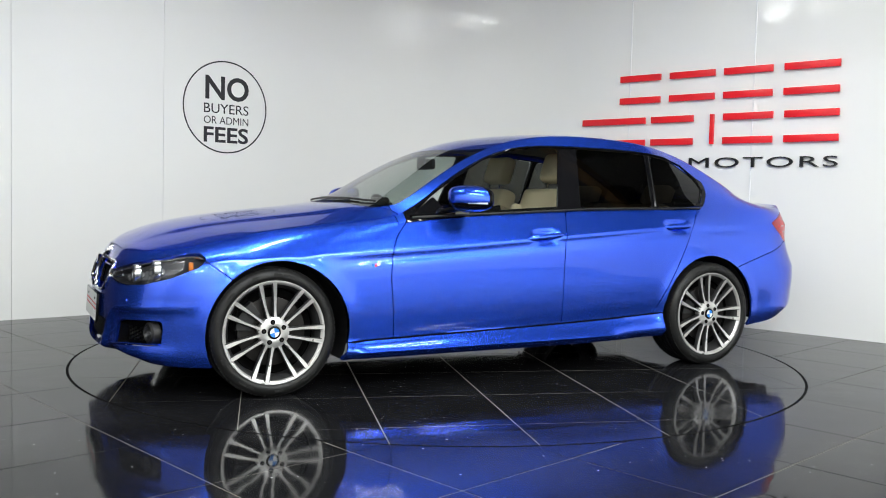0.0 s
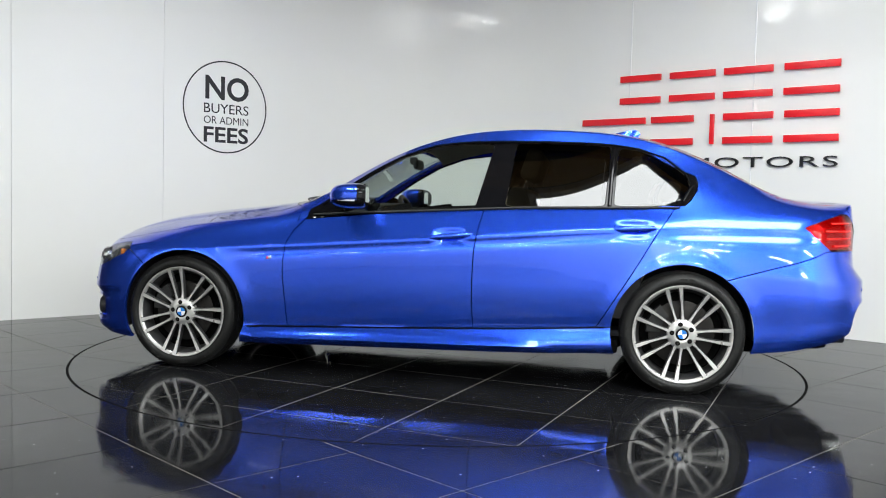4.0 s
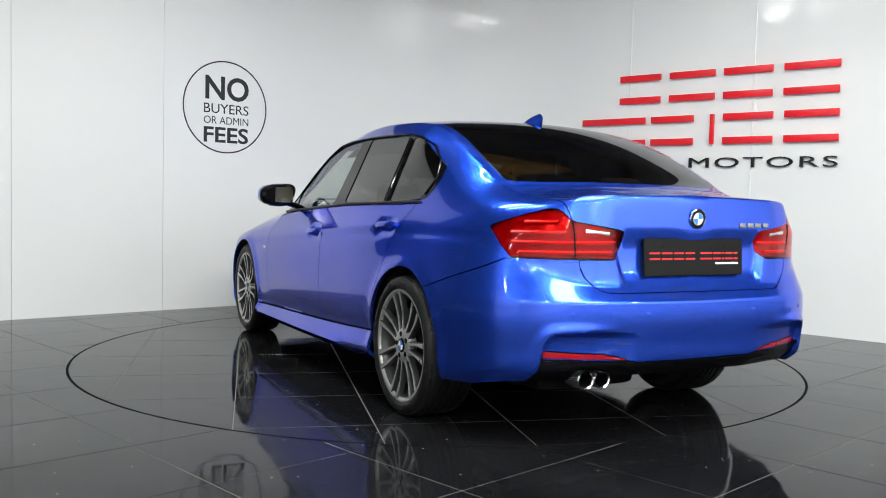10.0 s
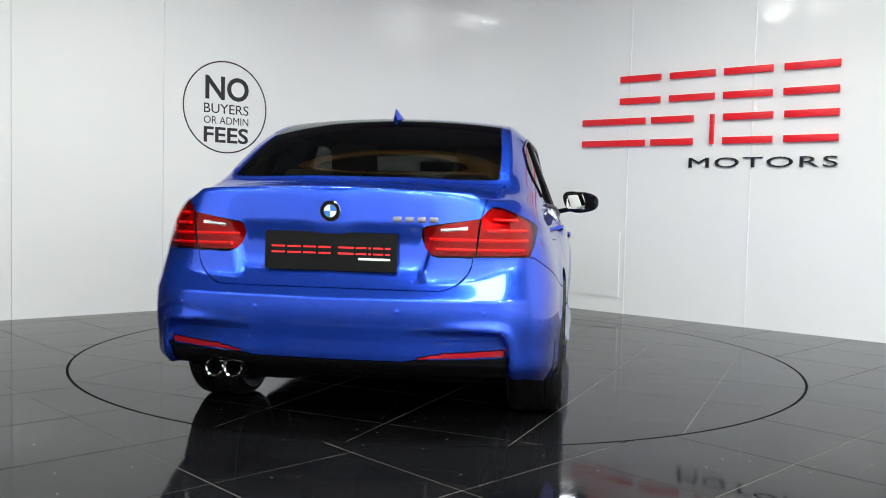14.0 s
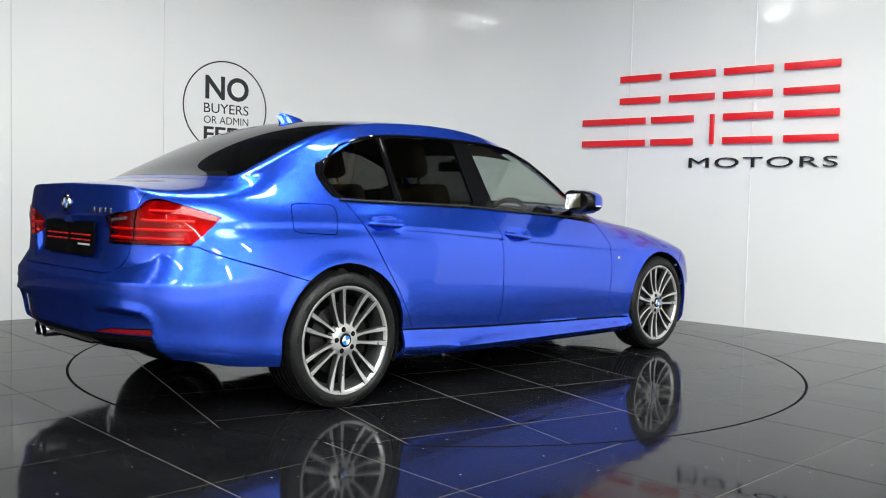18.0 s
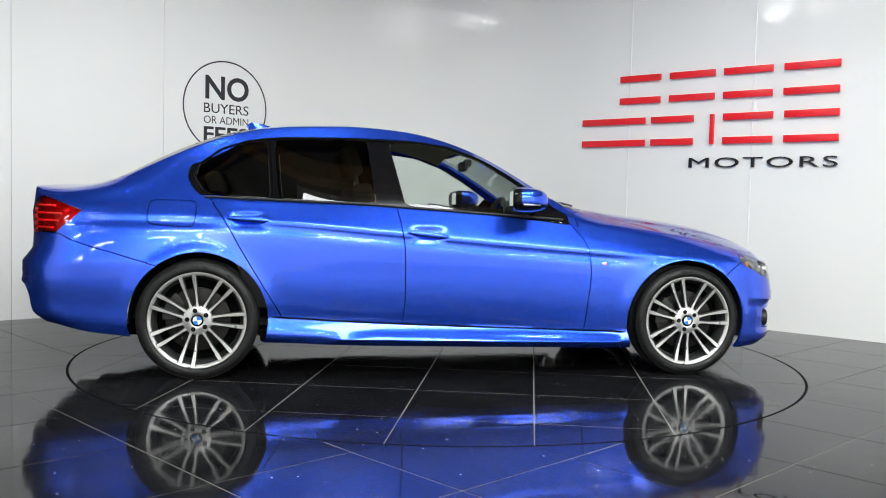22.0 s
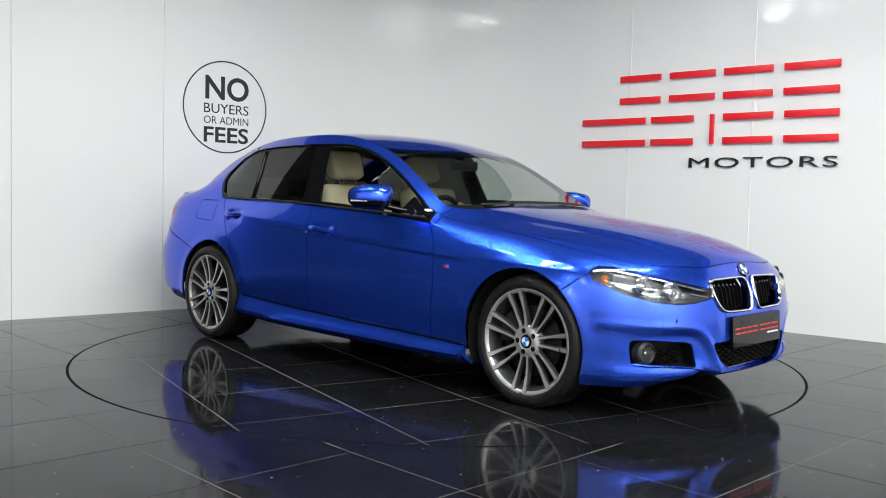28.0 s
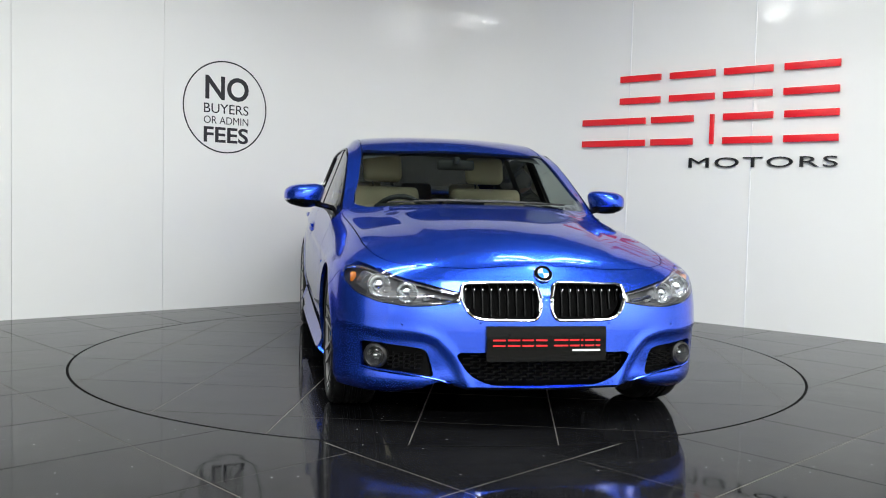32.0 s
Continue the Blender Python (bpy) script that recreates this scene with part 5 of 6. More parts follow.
# ---------------------------------------------------------------- what sits on the skin
class Skin:
    """Looks up the skin's depth from the front, rear, side or above."""

    def __init__(self):
        self.p = skin_grid()[0].reshape(-1, 3)

    def at(self, a, b, look_from):
        p = self.p
        if look_from == "front":
            q = p[p[:, 0] > 1.5]
            u, w, d = q[:, 1], q[:, 2], q[:, 0]
        elif look_from == "rear":
            q = p[p[:, 0] < -1.95]
            u, w, d = q[:, 1], q[:, 2], q[:, 0]
        elif look_from == "side":
            q = p[(p[:, 1] > 0.5)]
            u, w, d = q[:, 0], q[:, 2], q[:, 1]
        else:
            q = p[(p[:, 2] > 0.7)]
            u, w, d = q[:, 0], q[:, 1], q[:, 2]
        r = (u - abs(a) if look_from in ("front", "rear") else u - a) ** 2 + (w - abs(b) if look_from == "top" else w - b) ** 2
        i = np.argpartition(r, 9)[:9]
        k = 1 / (r[i] + 4e-5)
        a0, b0 = (abs(a) if look_from in ("front", "rear") else a), (abs(b) if look_from == "top" else b)
        M = np.stack([np.ones(9), u[i] - a0, w[i] - b0], -1)
        A = M.T @ (M * k[:, None]) + np.diag([0, 1e-3, 1e-3])
        return float(np.linalg.solve(A, M.T @ (k * d[i]))[0])


def outline_tube(skin, poly, look_from, radius, side, lift=0.0, flat=0.6, closed=True):
    """A strip that follows an outline on the skin."""
    pts = list(poly) + ([poly[0], poly[1]] if closed else [])
    path = []
    depth = np.array([skin.at(a, b, look_from) for a, b in pts])
    for _ in range(3):
        depth = (np.roll(depth, 1) + 2 * depth + np.roll(depth, -1)) / 4 if closed else depth
    for (a, b), d in zip(pts, depth):
        if look_from == "front":
            path.append((d + lift, side * a, b))
        elif look_from == "rear":
            path.append((d - lift, side * a, b))
        else:
            path.append((a, side * (d + lift), b))
    return tube_bm(path, radius, 8, None, flat)


def patch(skin, poly, look_from, side, lift, depth):
    """A plate with a given outline that follows the skin, lifted off it, with an edge of its own."""
    bm = bmesh.new()
    c = np.mean(np.array(poly), axis=0)
    rings = []
    for k in (1.0, 0.66, 0.33):
        ring = []
        for a, b in poly:
            a, b = c[0] + (a - c[0]) * k, c[1] + (b - c[1]) * k
            d = skin.at(a, b, look_from)
            ring.append(bm.verts.new((d + lift, side * a, b) if look_from == "front" else (d - lift, side * a, b) if look_from == "rear" else (a, side * (d + lift), b)))
        rings.append(ring)
    d = skin.at(c[0], c[1], look_from)
    mid = bm.verts.new((d + lift, side * c[0], c[1]) if look_from == "front" else (d - lift, side * c[0], c[1]) if look_from == "rear" else (c[0], side * (d + lift), c[1]))
    back = []
    for v in rings[0]:
        o = v.co.copy()
        if look_from == "front":
            o.x -= depth
        elif look_from == "rear":
            o.x += depth
        else:
            o.y -= side * depth
        back.append(bm.verts.new(o))
    n = len(poly)
    for a, b in ((back, rings[0]), (rings[0], rings[1]), (rings[1], rings[2])):
        for i in range(n):
            bm.faces.new((a[i], a[(i + 1) % n], b[(i + 1) % n], b[i]))
    for i in range(n):
        bm.faces.new((rings[2][i], rings[2][(i + 1) % n], mid))
    return bm


def show_plate(car, name, x, z, w, h, face, tilt):
    """A black show plate with its print as plain bars."""
    ob = part(name, prism(rounded([(-w / 2, -h / 2), (w / 2, -h / 2), (w / 2, h / 2), (-w / 2, h / 2)], 0.008, 3), 0, 0.012, "yz", 0.002), PLATE, car, "black show plate with red print")
    ob.matrix_basis = pose(x, 0, z, 0, tilt, 0 if face > 0 else 180)
    k = w / 0.53
    xs = [(-0.222, -0.168), (-0.158, -0.104), (-0.094, -0.044), (-0.034, 0.016), (0.046, 0.108), (0.116, 0.158), (0.166, 0.176), (0.184, 0.224), (0.232, 0.252)]
    for a, b in xs:
        a, b = (a - 0.015) * k, (b - 0.015) * k
        for dz in (0.0115, -0.0115):
            part("print_bar", box(0.0125, (a + b) / 2, dz + 0.004, 0.001, b - a, 0.007), PLATE_RED, ob, smooth=0)
    part("print_bar", box(0.0125, 0.175 * k, -0.027, 0.001, 0.125 * k, 0.0085), PLATE_WHITE, ob, smooth=0)
    for a in (-w * 0.31, w * 0.31):
        part("screw_cap", lathe_bm([(0, 0.0145), (0.005, 0.014), (0.006, 0.012)], 12, "x", Matrix.Translation((0, a, h * 0.28))), PLATE, ob)
    return ob


def badge(car, m, r):
    """A round badge: chrome rim, black band, plain blue and white quarters."""
    ob = part("badge", lathe_bm([(0, 0.004), (r * 0.94, 0.003), (r, 0.0), (r, -0.006)], 40, "y", m), GLOSS_BLACK, car, "round badge with blue and white quarters")
    part("badge_rim", lathe_bm([(r * 0.93, 0.002), (r * 0.96, 0.005), (r * 1.0, 0.004), (r * 1.02, -0.003)], 40, "y", m), CHROME, ob)
    part("badge_ring", lathe_bm([(r * 0.58, 0.003), (r * 0.60, 0.0052), (r * 0.63, 0.0052), (r * 0.65, 0.003)], 40, "y", m), CHROME, ob)
    roundel(ob, r * 0.58, m @ Matrix.Translation((0, 0.0036, 0)), 0.0008)
    return ob


def grille(car, skin, side):
    ob = part("kidney_grille", outline_tube(skin, KIDNEY, "front", 0.009, side, 0.004, 0.8), CHROME, car, "chrome-framed kidney grille with black slats")
    lo, hi = (min(p[0] for p in KIDNEY), max(p[0] for p in KIDNEY))
    part("grille_backing", patch(skin, KIDNEY, "front", side, -0.055, 0.01), PIT, ob)
    n = 9
    for k in range(n):
        y = lo + (hi - lo) * (k + 0.6) / (n + 0.2)
        top = 0.648
        bot = 0.512 if y < 0.27 else 0.512 + (y - 0.27) * 0.9
        x = skin.at(y, 0.60, "front")
        xt, xb = skin.at(y, top, "front"), skin.at(y, bot, "front")
        bm = prism([(xt - 0.060, top), (xt - 0.038, top), (x - 0.034, 0.60), (xb - 0.036, bot), (xb - 0.060, bot)], y * side - 0.003, y * side + 0.003, "xz", 0.001)
        s = part("grille_slat", bm, SLAT_BLACK, ob)
        part("slat_tip", box(x - 0.030, y * side, 0.622, 0.006, 0.005, 0.010, 0.001), CHROME, s)
    return ob


def honeycomb(car, name, skin, poly, side, cell, back):
    """A black grid of small staggered bars within an outline."""
    bm = bmesh.new()
    ys, zs = [p[0] for p in poly], [p[1] for p in poly]
    row, z = 0, min(zs) + cell * 0.3
    while z < max(zs):
        y = min(ys) + (cell if row % 2 else 0)
        while y < max(ys):
            if inside(poly, np.array([y]), np.array([z]))[0] < -0.004:
                x = skin.at(y, z, "front") - back
                add_box(bm, x, side * y, z, 0.012, cell * 1.1, 0.005)
                add_box(bm, x, side * (y + cell * 0.75), z + cell * 0.2, 0.012, 0.005, cell * 0.48, 0, None)
            y += cell * 2
        z += cell * 0.42
        row += 1
    return tagged(part(name, bm, SLAT_BLACK, car, "black honeycomb mesh", 0), kind="stuff")


def headlamp(car, skin, side):
    """The lamp behind the clear lens: dark housing, two round projectors, chrome brow, amber corner."""
    def shift(poly, k):
        c = np.mean(np.array(poly), axis=0)
        return [tuple(c + (np.array(p) - c) * k) for p in poly]
    ob = part("lamp_housing", patch(skin, shift(HEAD, 0.99), "front", side, -0.055, -0.045), DARK_BOWL, car, "dark headlamp housing with round projectors")
    for y, z, r in ((0.690, 0.626, 0.047), (0.580, 0.604, 0.043)):
        x = skin.at(y, z, "front") - 0.036
        m = Matrix.Translation((x, side * y, z))
        b = part("projector_bowl", lathe_bm([(0.012, -0.02), (r * 0.6, -0.010), (r * 0.92, 0.016), (r, 0.020), (r * 1.06, 0.014), (r * 1.06, -0.01)], 36, "x", m), SILVER, ob, "bright round reflector bowl")
        part("projector_lens", lathe_bm([(0, 0.012), (r * 0.3, 0.009), (r * 0.5, 0.0), (r * 0.52, -0.01)], 24, "x", m), CHROME, b)
    cell = rounded([(0.785, 0.628), (0.745, 0.682), (0.62, 0.648), (0.50, 0.612), (0.505, 0.578), (0.60, 0.568), (0.72, 0.588)], 0.02, 3)
    part("reflector_cell", patch(skin, cell, "front", side, -0.046, 0.004), LAMP_GREY, ob, "bright reflector panel")
    # facets between the bowls
    for k in range(5):
        y = 0.50 + k * 0.052
        z = 0.588 + k * 0.010
        x = skin.at(y, z, "front") - 0.042
        part("reflector_facet", box(x, side * y, z - 0.008, 0.02, 0.038, 0.030, 0.006, None, 1), LAMP_GREY, ob)
    y, z = 0.800, 0.650
    x = skin.at(y, z, "front") - 0.022
    part("turn_signal", box(x - 0.018, side * (y - 0.012), z, 0.024, 0.028, 0.045, 0.008), AMBER, ob, "amber turn signal")
    brow = [(0.805, 0.690), (0.78, 0.697), (0.745, 0.696), (0.60, 0.655), (0.46, 0.621), (0.385, 0.605)]
    path = [(skin.at(a, b, "front") - 0.020, side * a, b - 0.004) for a, b in brow]
    part("brow", tube_bm(path, 0.007, 8, None, 0.8), SILVER, ob, "bright brow strip")
    low = [(0.40, 0.575), (0.45, 0.582), (0.50, 0.592)]
    part("inner_strip", tube_bm([(skin.at(a, b, "front") - 0.012, side * a, b) for a, b in low], 0.007, 8), CHROME, ob)
    part("inner_cap", tube_bm([(skin.at(a, b, "front") + 0.001, side * a, b) for a, b in ((0.362, 0.612), (0.374, 0.590), (0.376, 0.575))], 0.010, 8), CHROME, ob)
    return ob


def tail_lamp(car, skin, side):
    """Red body behind the tinted lens, with glowing guide bars and a clear reversing light."""
    bm = bmesh.new()
    rows = []
    for i in range(16):
        y = 0.36 + (0.845 - 0.36) * i / 15
        col = []
        for k in range(7):
            z = 0.785 + 0.18 * k / 6
            zz = min(z, 0.885 + 0.045 * (y - 0.36) / 0.22) if y < 0.58 else min(z, 0.968 if y < 0.70 else 0.968 - (y - 0.70) * 0.8)
            yy = min(y, 0.80)
            x = skin.at(yy, zz, "rear") + 0.022
            if y > 0.775:
                x = max(x, -2.20) + (y - 0.775) * 2.2
                yy = skin.at(x, zz, "side") - 0.022
            col.append(bm.verts.new((x, side * yy, zz)))
        rows.append(col)
    for a, b in zip(rows, rows[1:]):
        for k in range(6):
            bm.faces.new((a[k], b[k], b[k + 1], a[k + 1]))
    ob = part("lamp_body", bm, LAMP_RED, car, "red tail lamp body with light bars")
    for z, ya, yb in ((0.808, 0.41, 0.735), (0.846, 0.385, 0.745), (0.884, 0.60, 0.740), (0.925, 0.62, 0.705)):
        pts = []
        for i in range(9):
            y = ya + (yb - ya) * i / 8
            pts.append((skin.at(y, z, "rear") + 0.012, side * y, z - 0.004 * (i / 8)))
        part("light_bar", tube_bm(pts, 0.0105, 6, None, 0.7), LAMP_BAR, ob, "bright red guide bar")
    pts = [(0.53, 0.897), (0.43, 0.886), (0.43, 0.874), (0.53, 0.884)]
    part("reversing_light", patch(skin, pts, "rear", side, 0.0015, 0.006), SILVER, ob, "clear reversing light")
    pts = [(skin.at(0.578, z, "rear") - 0.0005, side * (0.578 - (0.93 - z) * 0.10), z) for z in (0.785, 0.83, 0.88, 0.925)]
    part("lamp_divider", tube_bm(pts, 0.004, 6), PIT, ob)
    return ob


def fog_lamp(car, skin, side):
    part("fog_recess", patch(skin, FOG, "front", side, -0.06, -0.05), SLAT_BLACK, car, "black fog-lamp recess")
    y, z = 0.70, 0.325
    x = skin.at(y, z, "front") - 0.025
    m = Matrix.Translation((x, side * y, z)) @ pose(0, 0, 0, 0, 0, side * 18)
    ob = part("fog_lamp", lathe_bm([(0, -0.02), (0.020, -0.014), (0.033, 0.010), (0.036, 0.018), (0.039, 0.016), (0.041, 0.0), (0.041, -0.03)], 32, "x", m), DARK_BOWL, car, "round clear fog lamp in a black bezel")
    part("fog_bezel", lathe_bm([(0.037, 0.018), (0.042, 0.024), (0.052, 0.016), (0.056, -0.02)], 32, "x", m), SATIN_BLACK, ob)
    part("fog_lens", lathe_bm([(0, 0.026), (0.020, 0.024), (0.036, 0.018)], 32, "x", m), GLASS_LENS, ob).visible_shadow = False
    part("fog_bulb", lathe_bm([(0, 0.012), (0.008, 0.008), (0.010, -0.006)], 16, "x", m), CHROME, ob)
    honeycomb(car, "side_mesh", skin, rounded([(0.65, 0.345), (0.64, 0.275), (0.50, 0.262), (0.52, 0.345)], 0.01), side, 0.022, 0.045)
    # body-coloured fin below the opening
    pts = [(0.755, 0.276), (0.70, 0.270), (0.56, 0.262), (0.455, 0.246), (0.40, 0.228)]
    part("bumper_fin", tube_bm([(skin.at(a, b, "front") + 0.004, side * a, b) for a, b in pts], 0.009, 8, None, 0.6), PAINT, car)


def door_handle(car, skin, x, z, side, lean):
    y = (skin.at(x - 0.13, z, "side") + skin.at(x + 0.13, z, "side")) / 2 - 0.004
    bm = bmesh.new()
    n = 14
    rings = []
    for i in range(n + 1):
        t = -1 + 2 * i / n
        out = 0.026 - 0.014 * abs(t) ** 3
        hh = 0.0165 * (1 - 0.55 * abs(t) ** 4) + 0.001
        ring = []
        for k in range(10):
            a = 2 * math.pi * k / 10
            ring.append(bm.verts.new((0.116 * t, out - 0.010 + 0.010 * math.cos(a), hh * math.sin(a) + lean * 0.116 * t)))
        rings.append(ring)
    for a, b in zip(rings, rings[1:]):
        for k in range(10):
            bm.faces.new((a[k], a[(k + 1) % 10], b[(k + 1) % 10], b[k]))
    bm.faces.new(rings[0])
    bm.faces.new(rings[-1])
    for s in (-1, 1):
        add_box(bm, s * 0.088, 0.006, lean * s * 0.088, 0.030, 0.024, 0.020, 0.006)
    if side < 0:
        bmesh.ops.scale(bm, vec=(-1, 1, 1), verts=bm.verts)
    ob = part("door_handle", bm, PAINT, car)
    ob.matrix_basis = Matrix.Translation((x, side * y, z)) @ (Matrix() if side > 0 else Matrix.Rotation(math.pi, 4, "Z"))
    return ob


def door_mirror(car, side):
    """Blue cap over a black foot, with a pale indicator strip and a glass at the back."""
    bm = bmesh.new()
    bmesh.ops.create_uvsphere(bm, u_segments=32, v_segments=20, radius=1.0)
    for v in bm.verts:
        x, y, z = v.co
        sx = 0.135 if x > 0 else 0.075
        e = 2.8
        k = (abs(x) ** e + abs(y) ** e + abs(z) ** e) ** (1 / e)
        x, y, z = x / k, y / k, z / k
        x, y, z = max(-0.046, x * sx * (1 - 0.30 * abs(y) ** 2)), y * 0.100, z * (0.064 - 0.010 * y)
        v.co = (x - 0.20 * max(0.0, y), y - (0.02 if y < 0 else 0.0) * z / 0.064, z)
    for f in list(bm.faces):
        f.material_index = 1 if f.calc_center_median().z < -0.022 or f.calc_center_median().x < -0.012 else 0
    for v in bm.verts:
        v.co.y *= side
    ob = part("door_mirror", bm, [PAINT, GLOSS_BLACK], car, "blue door mirror with a black underside")
    ob.matrix_basis = pose(0.352, side * 0.955, 1.010, 0, 0, side * 4) @ Matrix.Diagonal((1.08, 1.16, 1.10, 1))
    part("indicator_strip", tube_bm([(0.120, side * -0.03, -0.021), (0.110, side * 0.025, -0.021), (0.076, side * 0.068, -0.021), (0.030, side * 0.091, -0.021), (-0.010, side * 0.098, -0.021)], 0.0045, 8), BADGE_WHITE, ob, "pale indicator strip")
    part("mirror_glass", prism(rounded([(-0.082, -0.042), (0.082, -0.040), (0.078, 0.040), (-0.072, 0.048)], 0.022), -0.0505, -0.048, "yz"), MIRROR, ob, "mirror glass")
    part("mirror_foot", tube_bm([(0.02, side * -0.07, -0.045), (0.060, side * -0.135, -0.060), (0.110, side * -0.200, -0.072)], 0.030, 10, None, 0.5), GLOSS_BLACK, ob, "black mirror foot")
    return ob


def seat(car, x, y, wide, high, tilt):
    """A cream leather front seat."""
    s = new("front_seat")
    s.parent = car
    s.matrix_basis = pose(x, y, 0.30)
    tagged(s, "cream leather front seat with headrest")
    part("seat_cushion", box(0.02, 0, 0.18, 0.50, wide, 0.16, 0.05, pose(0, 0, 0, 0, -6, 0), 4), LEATHER, s)
    for e in (-1, 1):
        part("cushion_bolster", box(0.02, e * wide * 0.46, 0.22, 0.46, 0.09, 0.14, 0.04, pose(0, 0, 0, 0, -6, 0), 3), LEATHER, s)
    m = pose(-0.22, 0, 0.22, 0, -tilt, 0)
    part("backrest", box(0, 0, 0.29, 0.13, wide, 0.60, 0.055, m, 4), LEATHER, s)
    for e in (-1, 1):
        part("back_bolster", box(0.035, e * wide * 0.45, 0.24, 0.15, 0.085, 0.46, 0.04, m, 3), LEATHER, s)
    part("headrest", box(0.0, 0, 0.735, 0.10, 0.27, 0.19, 0.045, m, 4), LEATHER, s)
    for e in (-0.07, 0.07):
        part("headrest_post", tube_bm([m @ Vector((0, e, 0.57)), m @ Vector((0, e, 0.68))], 0.007, 8), CHROME, s)
    return s


def cabin(car):
    part("cabin_floor", box(-0.25, 0, 0.295, 2.0, 1.5, 0.03), CARPET, car)
    part("tunnel", box(-0.1, 0, 0.40, 1.5, 0.24, 0.22, 0.05), DASH, car, "black centre console")
    part("gear_lever", box(0.28, 0, 0.56, 0.06, 0.05, 0.12, 0.02), DASH, car)
    for y in (-0.37, 0.37):
        seat(car, -0.12, y, 0.50, 0.6, 18)
    bench = new("rear_bench")
    bench.parent = car
    tagged(bench, "cream leather rear bench with three headrests")
    part("bench_cushion", box(-0.86, 0, 0.46, 0.50, 1.30, 0.17, 0.05, None, 4), LEATHER, bench)
    for y in (-0.40, 0.0, 0.40):
        m = pose(-1.10, y, 0.50, 0, -24, 0)
        part("bench_back", box(0, 0, 0.26, 0.14, 0.40 if y else 0.36, 0.56, 0.05, m, 4), LEATHER, bench)
        part("headrest", box(0, 0, 0.62, 0.09, 0.25, 0.14, 0.04, m, 4), LEATHER if y else DASH, bench)
    part("parcel_shelf", box(-1.60, 0, 1.005, 0.58, 1.22, 0.03, 0.01), DASH, car)
    # dashboard
    prof = [(0.80, 0.925), (0.70, 0.938), (0.52, 0.935), (0.44, 0.90), (0.42, 0.80), (0.46, 0.66), (0.60, 0.50), (0.80, 0.50)]
    dash = part("dashboard", prism(rounded(prof, 0.04), -0.60, 0.60, "xz", 0.01), DASH, car, "black dashboard")
    part("instrument_hood", box(0.47, -0.37, 0.945, 0.16, 0.34, 0.06, 0.025, None, 3), DASH, dash)
    part("display_screen", box(0.50, 0.0, 0.965, 0.03, 0.24, 0.09, 0.01), GLOSS_BLACK, dash, "black display screen")
    for y in (-0.62, -0.1, 0.1, 0.62):
        part("air_vent", box(0.428, y, 0.85, 0.02, 0.12, 0.07, 0.008), GLOSS_BLACK, dash)
    wheel_m = pose(0.30, -0.37, 0.855, 0, -66, 0)
    sw = part("steering_wheel", tube_bm([wheel_m @ Vector((0.178 * math.cos(a), 0.178 * math.sin(a), 0)) for a in (2 * math.pi * k / 40 for k in range(41))], 0.016, 10), DASH, car, "black steering wheel")
    part("wheel_boss", box(0, 0, -0.01, 0.12, 0.14, 0.05, 0.02, wheel_m), DASH, sw)
    for a in (0, math.pi, -math.pi / 2):
        part("wheel_arm", tube_bm([wheel_m @ Vector((0.05 * math.sin(a), 0.05 * math.cos(a), 0)), wheel_m @ Vector((0.17 * math.sin(a), 0.17 * math.cos(a), 0))], 0.014, 8), DASH, sw)
    part("rear_view_mirror", box(0.19, 0, 1.225, 0.03, 0.24, 0.065, 0.02, None, 3), DASH, car, "black rear-view mirror")
    part("mirror_stem", box(0.222, 0, 1.25, 0.05, 0.04, 0.05, 0.012), DASH, car)
    # door cards
    for s in (1, -1):
        part("door_card", box(-0.32, s * 0.765, 0.63, 1.74, 0.06, 0.50, 0.02), DASH, car, "black inner door trim")
    # headliner follows the roof from below
    v, f = [], []
    xs = np.linspace(-1.25, 0.12, 22)
    for x in xs:
        e = float(EDGE_Y(x)) - 0.02
        for k in range(13):
            y = -e + 2 * e * k / 12
            z = float(SPINE(x)) - (float(SPINE(x)) - float(EDGE_Z(x))) * (y / e) ** 2 - 0.045
            v.append((x, y, z))
    for i in range(len(xs) - 1):
        for k in range(12):
            a = i * 13 + k
            f.append((a, a + 1, a + 14, a + 13))
    part("headliner", (v, f), HEADLINER, car, "grey headliner")


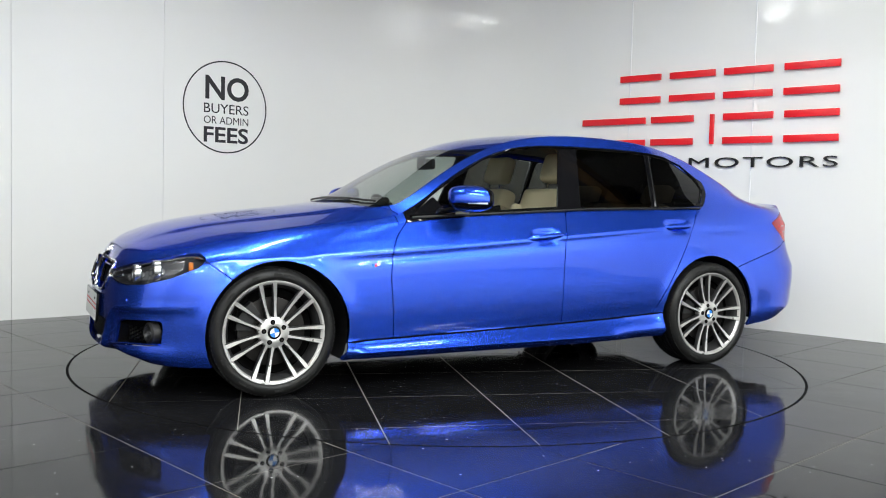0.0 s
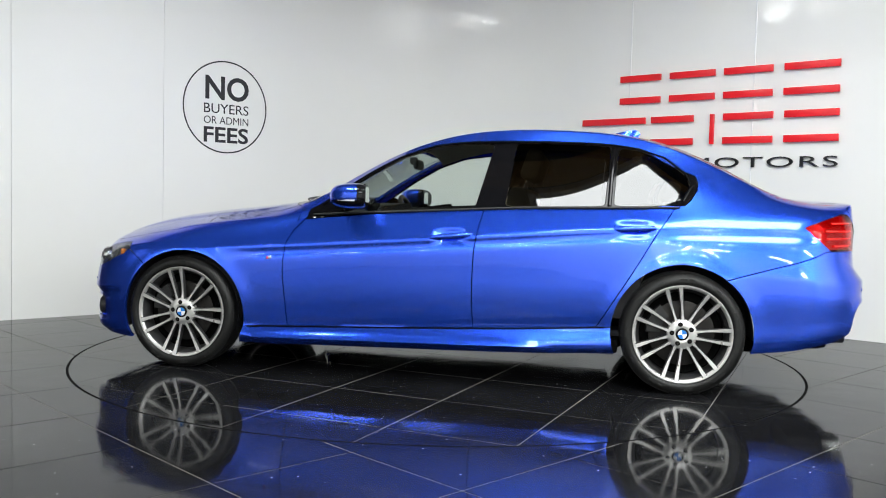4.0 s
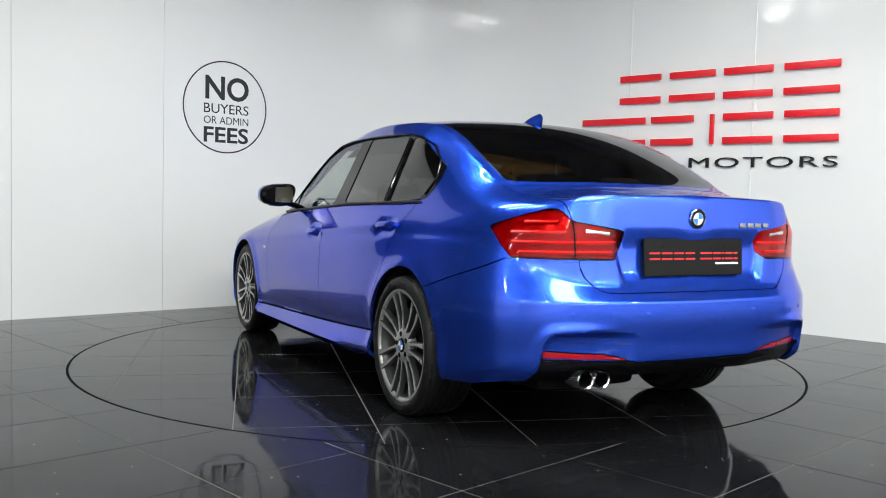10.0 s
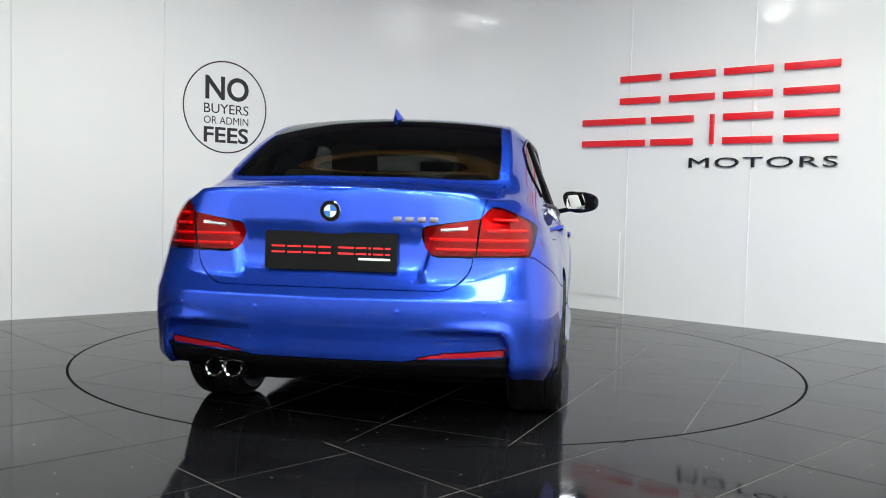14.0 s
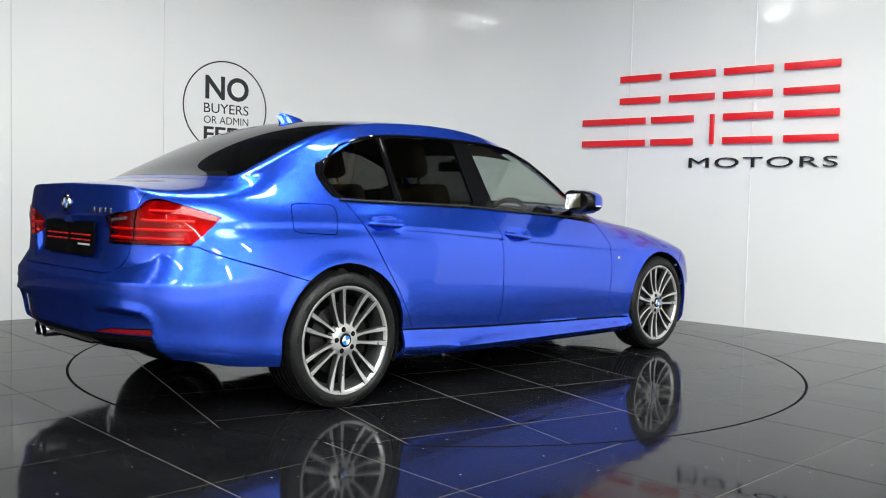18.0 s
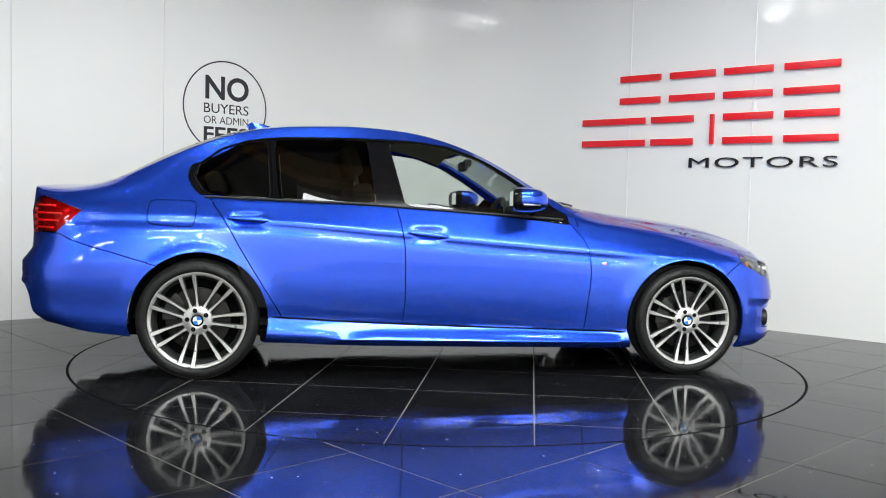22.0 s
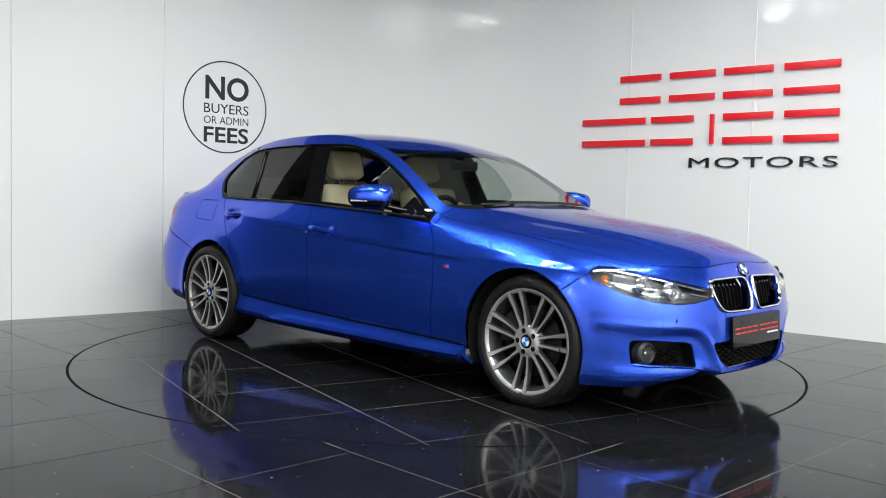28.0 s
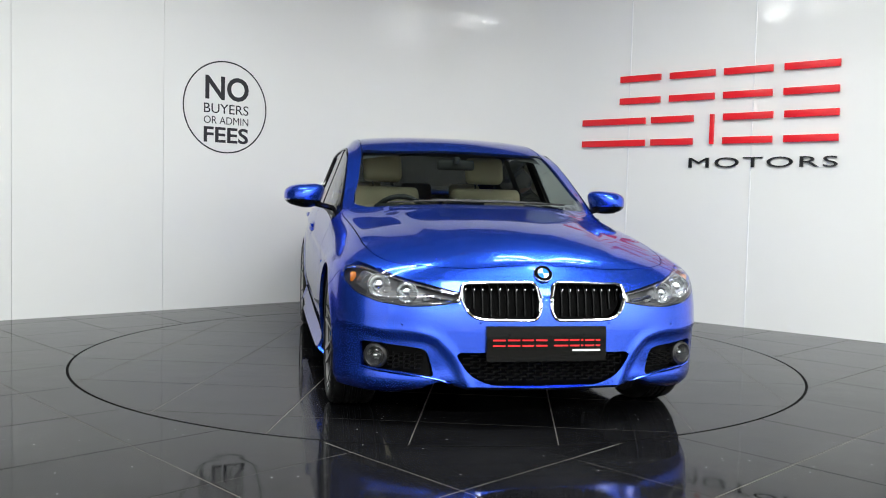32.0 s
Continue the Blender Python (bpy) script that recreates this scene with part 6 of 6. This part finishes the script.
def car_details(car):
    skin = Skin()
    for side in (1, -1):
        grille(car, skin, side)
        headlamp(car, skin, side)
        tail_lamp(car, skin, side)
        fog_lamp(car, skin, side)
        door_mirror(car, side)
        door_handle(car, skin, *HANDLES[0], side, -0.10)
        door_handle(car, skin, *HANDLES[1], side, -0.05)
        # side badge in three plain bars
        for k, mat in enumerate((BADGE_BLUE, PLATE_RED, CHROME)):
            y = skin.at(0.885 - 0.014 * k, 0.655, "side")
            part("wing_badge", box(0.895 - 0.014 * k, side * (y + 0.001), 0.655, 0.011 if k < 2 else 0.020, 0.004, 0.016, 0.001), mat, car, "small wing badge")
        part("sail_panel", patch(skin, rounded([(0.652, 0.912), (0.43, 0.926), (0.47, 0.985), (0.495, 1.018), (0.58, 0.955)], 0.01, 2), "side", side, 0.002, 0.008), GLOSS_BLACK, car, "black corner panel behind the mirror")
        # window divider, drip rail and waist strip
        part("window_divider", tube_bm([(-1.008, side * (skin.at(-1.008, 0.99, "side") + 0.002), 0.99), (-1.018, side * (skin.at(-1.018, 1.15, "side") + 0.002), 1.15), (-1.032, side * (skin.at(-1.032, 1.305, "side") + 0.002), 1.305)], 0.011, 8), GLOSS_BLACK, car, "black window divider")
        pts = []
        for x in np.linspace(0.64, -1.38, 26):
            z = float(np.interp(x, [-1.4, -1.0, -0.54, -0.22, 0.1, 0.325, 0.68], [0.986, 0.976, 0.965, 0.948, 0.930, 0.918, 0.897]))
            pts.append((x, side * (skin.at(x, z, "side") + 0.004), z + 0.004))
        part("waist_strip", tube_bm(pts, 0.007, 6), SATIN_BLACK, car, "black waist strip")
        trim = [(0.60, 0.957), (0.49, 1.040), (0.32, 1.150), (0.15, 1.243), (-0.04, 1.308), (-0.20, 1.328), (-0.56, 1.336), (-0.90, 1.332), (-1.06, 1.320), (-1.16, 1.305), (-1.30, 1.258), (-1.41, 1.176), (-1.445, 1.11), (-1.395, 1.025)]
        part("window_trim", tube_bm([(a, side * (skin.at(a, b, "side") + 0.003), b) for a, b in trim], 0.0055, 6), GLOSS_BLACK, car, "gloss black trim round the side windows")
        pts = [(x, side * (skin.at(x, float(SILL_TOP(x)), "side") + 0.0005), float(SILL_TOP(x))) for x in np.linspace(1.0, -1.0, 24)]
        part("sill_seal", tube_bm(pts, 0.0045, 6), PIT, car, "black rubber seal")
        for yy in (0.60, 0.28):
            for ff, zz in (("rear", 0.57), ("front", 0.475 if yy > 0.4 else 0.49)):
                x = skin.at(yy, zz, ff)
                part("parking_sensor", lathe_bm([(0, 0.0006), (0.0085, 0.0005), (0.0095, 0.0), (0.0095, -0.004)], 16, "x", Matrix.Translation((x, side * yy, zz)) @ (Matrix() if ff == "front" else Matrix.Rotation(math.pi, 4, "Z"))), PAINT, car)
        part("wiper", tube_bm([(wx, wy, skin.at(wx, wy, "top") + 0.010) for wx, wy in ((float(np.interp(abs(q), [0, 0.4, 0.62], [0.835, 0.81, 0.75])) - 0.02 * (side > 0), q) for q in np.linspace(side * 0.12 + 0.42, side * 0.12 - 0.38, 9))], 0.006, 6), SATIN_BLACK, car, "black wiper")
    honeycomb(car, "lower_mesh", skin, [(-0.36, 0.35), (0.36, 0.35), (0.31, 0.26), (0.24, 0.236), (-0.24, 0.236), (-0.31, 0.26)], 1, 0.030, 0.030)
    part("intake_backing", box(2.06, 0, 0.30, 0.02, 0.80, 0.19), PIT, car)
    show_plate(car, "front_plate", skin.at(0, 0.41, "front") + 0.004, 0.402, 0.526, 0.148, 1, -3)
    show_plate(car, "rear_plate", skin.at(0, 0.79, "rear") - 0.002, 0.788, 0.530, 0.150, -1, -4)
    xb = skin.at(0, 0.693, "front")
    badge(car, Matrix.Translation((xb + 0.008, 0, 0.692)) @ pose(0, 0, 0, 0, 0, -90) @ pose(0, 0, 0, 38, 0, 0), 0.041)
    badge(car, Matrix.Translation((skin.at(0, 0.945, "rear") - 0.004, 0, 0.945)) @ pose(0, 0, 0, 0, 0, 90) @ pose(0, 0, 0, -4, 0, 0), 0.041)
    # model badge as plain bars
    for k in range(4):
        y = -0.262 - 0.047 * k
        part("model_badge", box(skin.at(abs(y), 0.918, "rear") - 0.002, y, 0.919, 0.004, 0.034, 0.022, 0.002), BADGE_METAL, car, "chrome model badge as plain bars")
    # aerial fin
    bm = bmesh.new()
    n = 12
    rings = []
    for i in range(n + 1):
        t = i / n
        x = -1.02 - 0.165 * t
        h = 0.058 * t ** 0.7 * (1 - max(0, t - 0.86) * 3.5)
        wd = 0.030 * (1 - (2 * t - 1) ** 2 * 0.7)
        z0 = float(SPINE(x)) - 0.004
        rings.append([bm.verts.new(p) for p in ((x, -wd, z0), (x - 0.01 * t, -wd * 0.45, z0 + h * 0.6 + 0.003), (x - 0.02 * t, 0, z0 + h + 0.004), (x - 0.01 * t, wd * 0.45, z0 + h * 0.6 + 0.003), (x, wd, z0))])
    for a, b in zip(rings, rings[1:]):
        for k in range(4):
            bm.faces.new((a[k], a[k + 1], b[k + 1], b[k]))
    bm.faces.new(rings[-1])
    bm.faces.new(rings[0])
    part("aerial_fin", bm, PAINT, car, "blue shark-fin aerial", 60)
    for y in (0.491, 0.412):
        ob = part("exhaust_pipe", lathe_bm([(0.031, 0.0), (0.036, 0.004), (0.039, 0.0), (0.039, -0.20)], 32, "x", Matrix.Translation((-2.305, y, 0.302)) @ Matrix.Rotation(math.pi, 4, "Z")), CHROME, car, "chrome exhaust pipe")
        part("pipe_bore", lathe_bm([(0, -0.08), (0.031, -0.08), (0.031, 0.0)], 24, "x", Matrix.Translation((-2.305, y, 0.302)) @ Matrix.Rotation(math.pi, 4, "Z")), PIT, ob)
    part("silencer", box(-2.10, 0.40, 0.30, 0.20, 0.50, 0.12, 0.05), PIT, car)
    part("cowl", tube_bm([(0.86 - 0.22 * (abs(y) / 0.66) ** 2.2 * 0.55, y, 0.955 - 0.02 * abs(y)) for y in np.linspace(-0.60, 0.60, 21)], 0.018, 8, None, 0.5), SATIN_BLACK, car, "black cowl")
    cabin(car)


showroom()
ceiling_tubes()
floors()
TABLE = turntable()
fee_sign()
brand_sign()
CAR = car_body()
car_details(CAR)


THETA = lambda t: 63.145 - 143.826 * (t - 16) / 16 + 0.560 * ((t - 16) / 16) ** 2 + 1.059 * ((t - 16) / 16) ** 3


def motions():
    rows_car, rows_table = [], []
    for k in range(33):
        a = radians(THETA(k))
        dx, dy = -0.0446, 0.0562
        rows_car.append((k, pose(dx * math.cos(a) - dy * math.sin(a), dx * math.sin(a) + dy * math.cos(a), 0, 0, 0, THETA(k))))
        rows_table.append((k, pose(0, 0, 0, 0, 0, THETA(k))))
    walk(CAR, rows_car)
    walk(TABLE, rows_table)


motions()
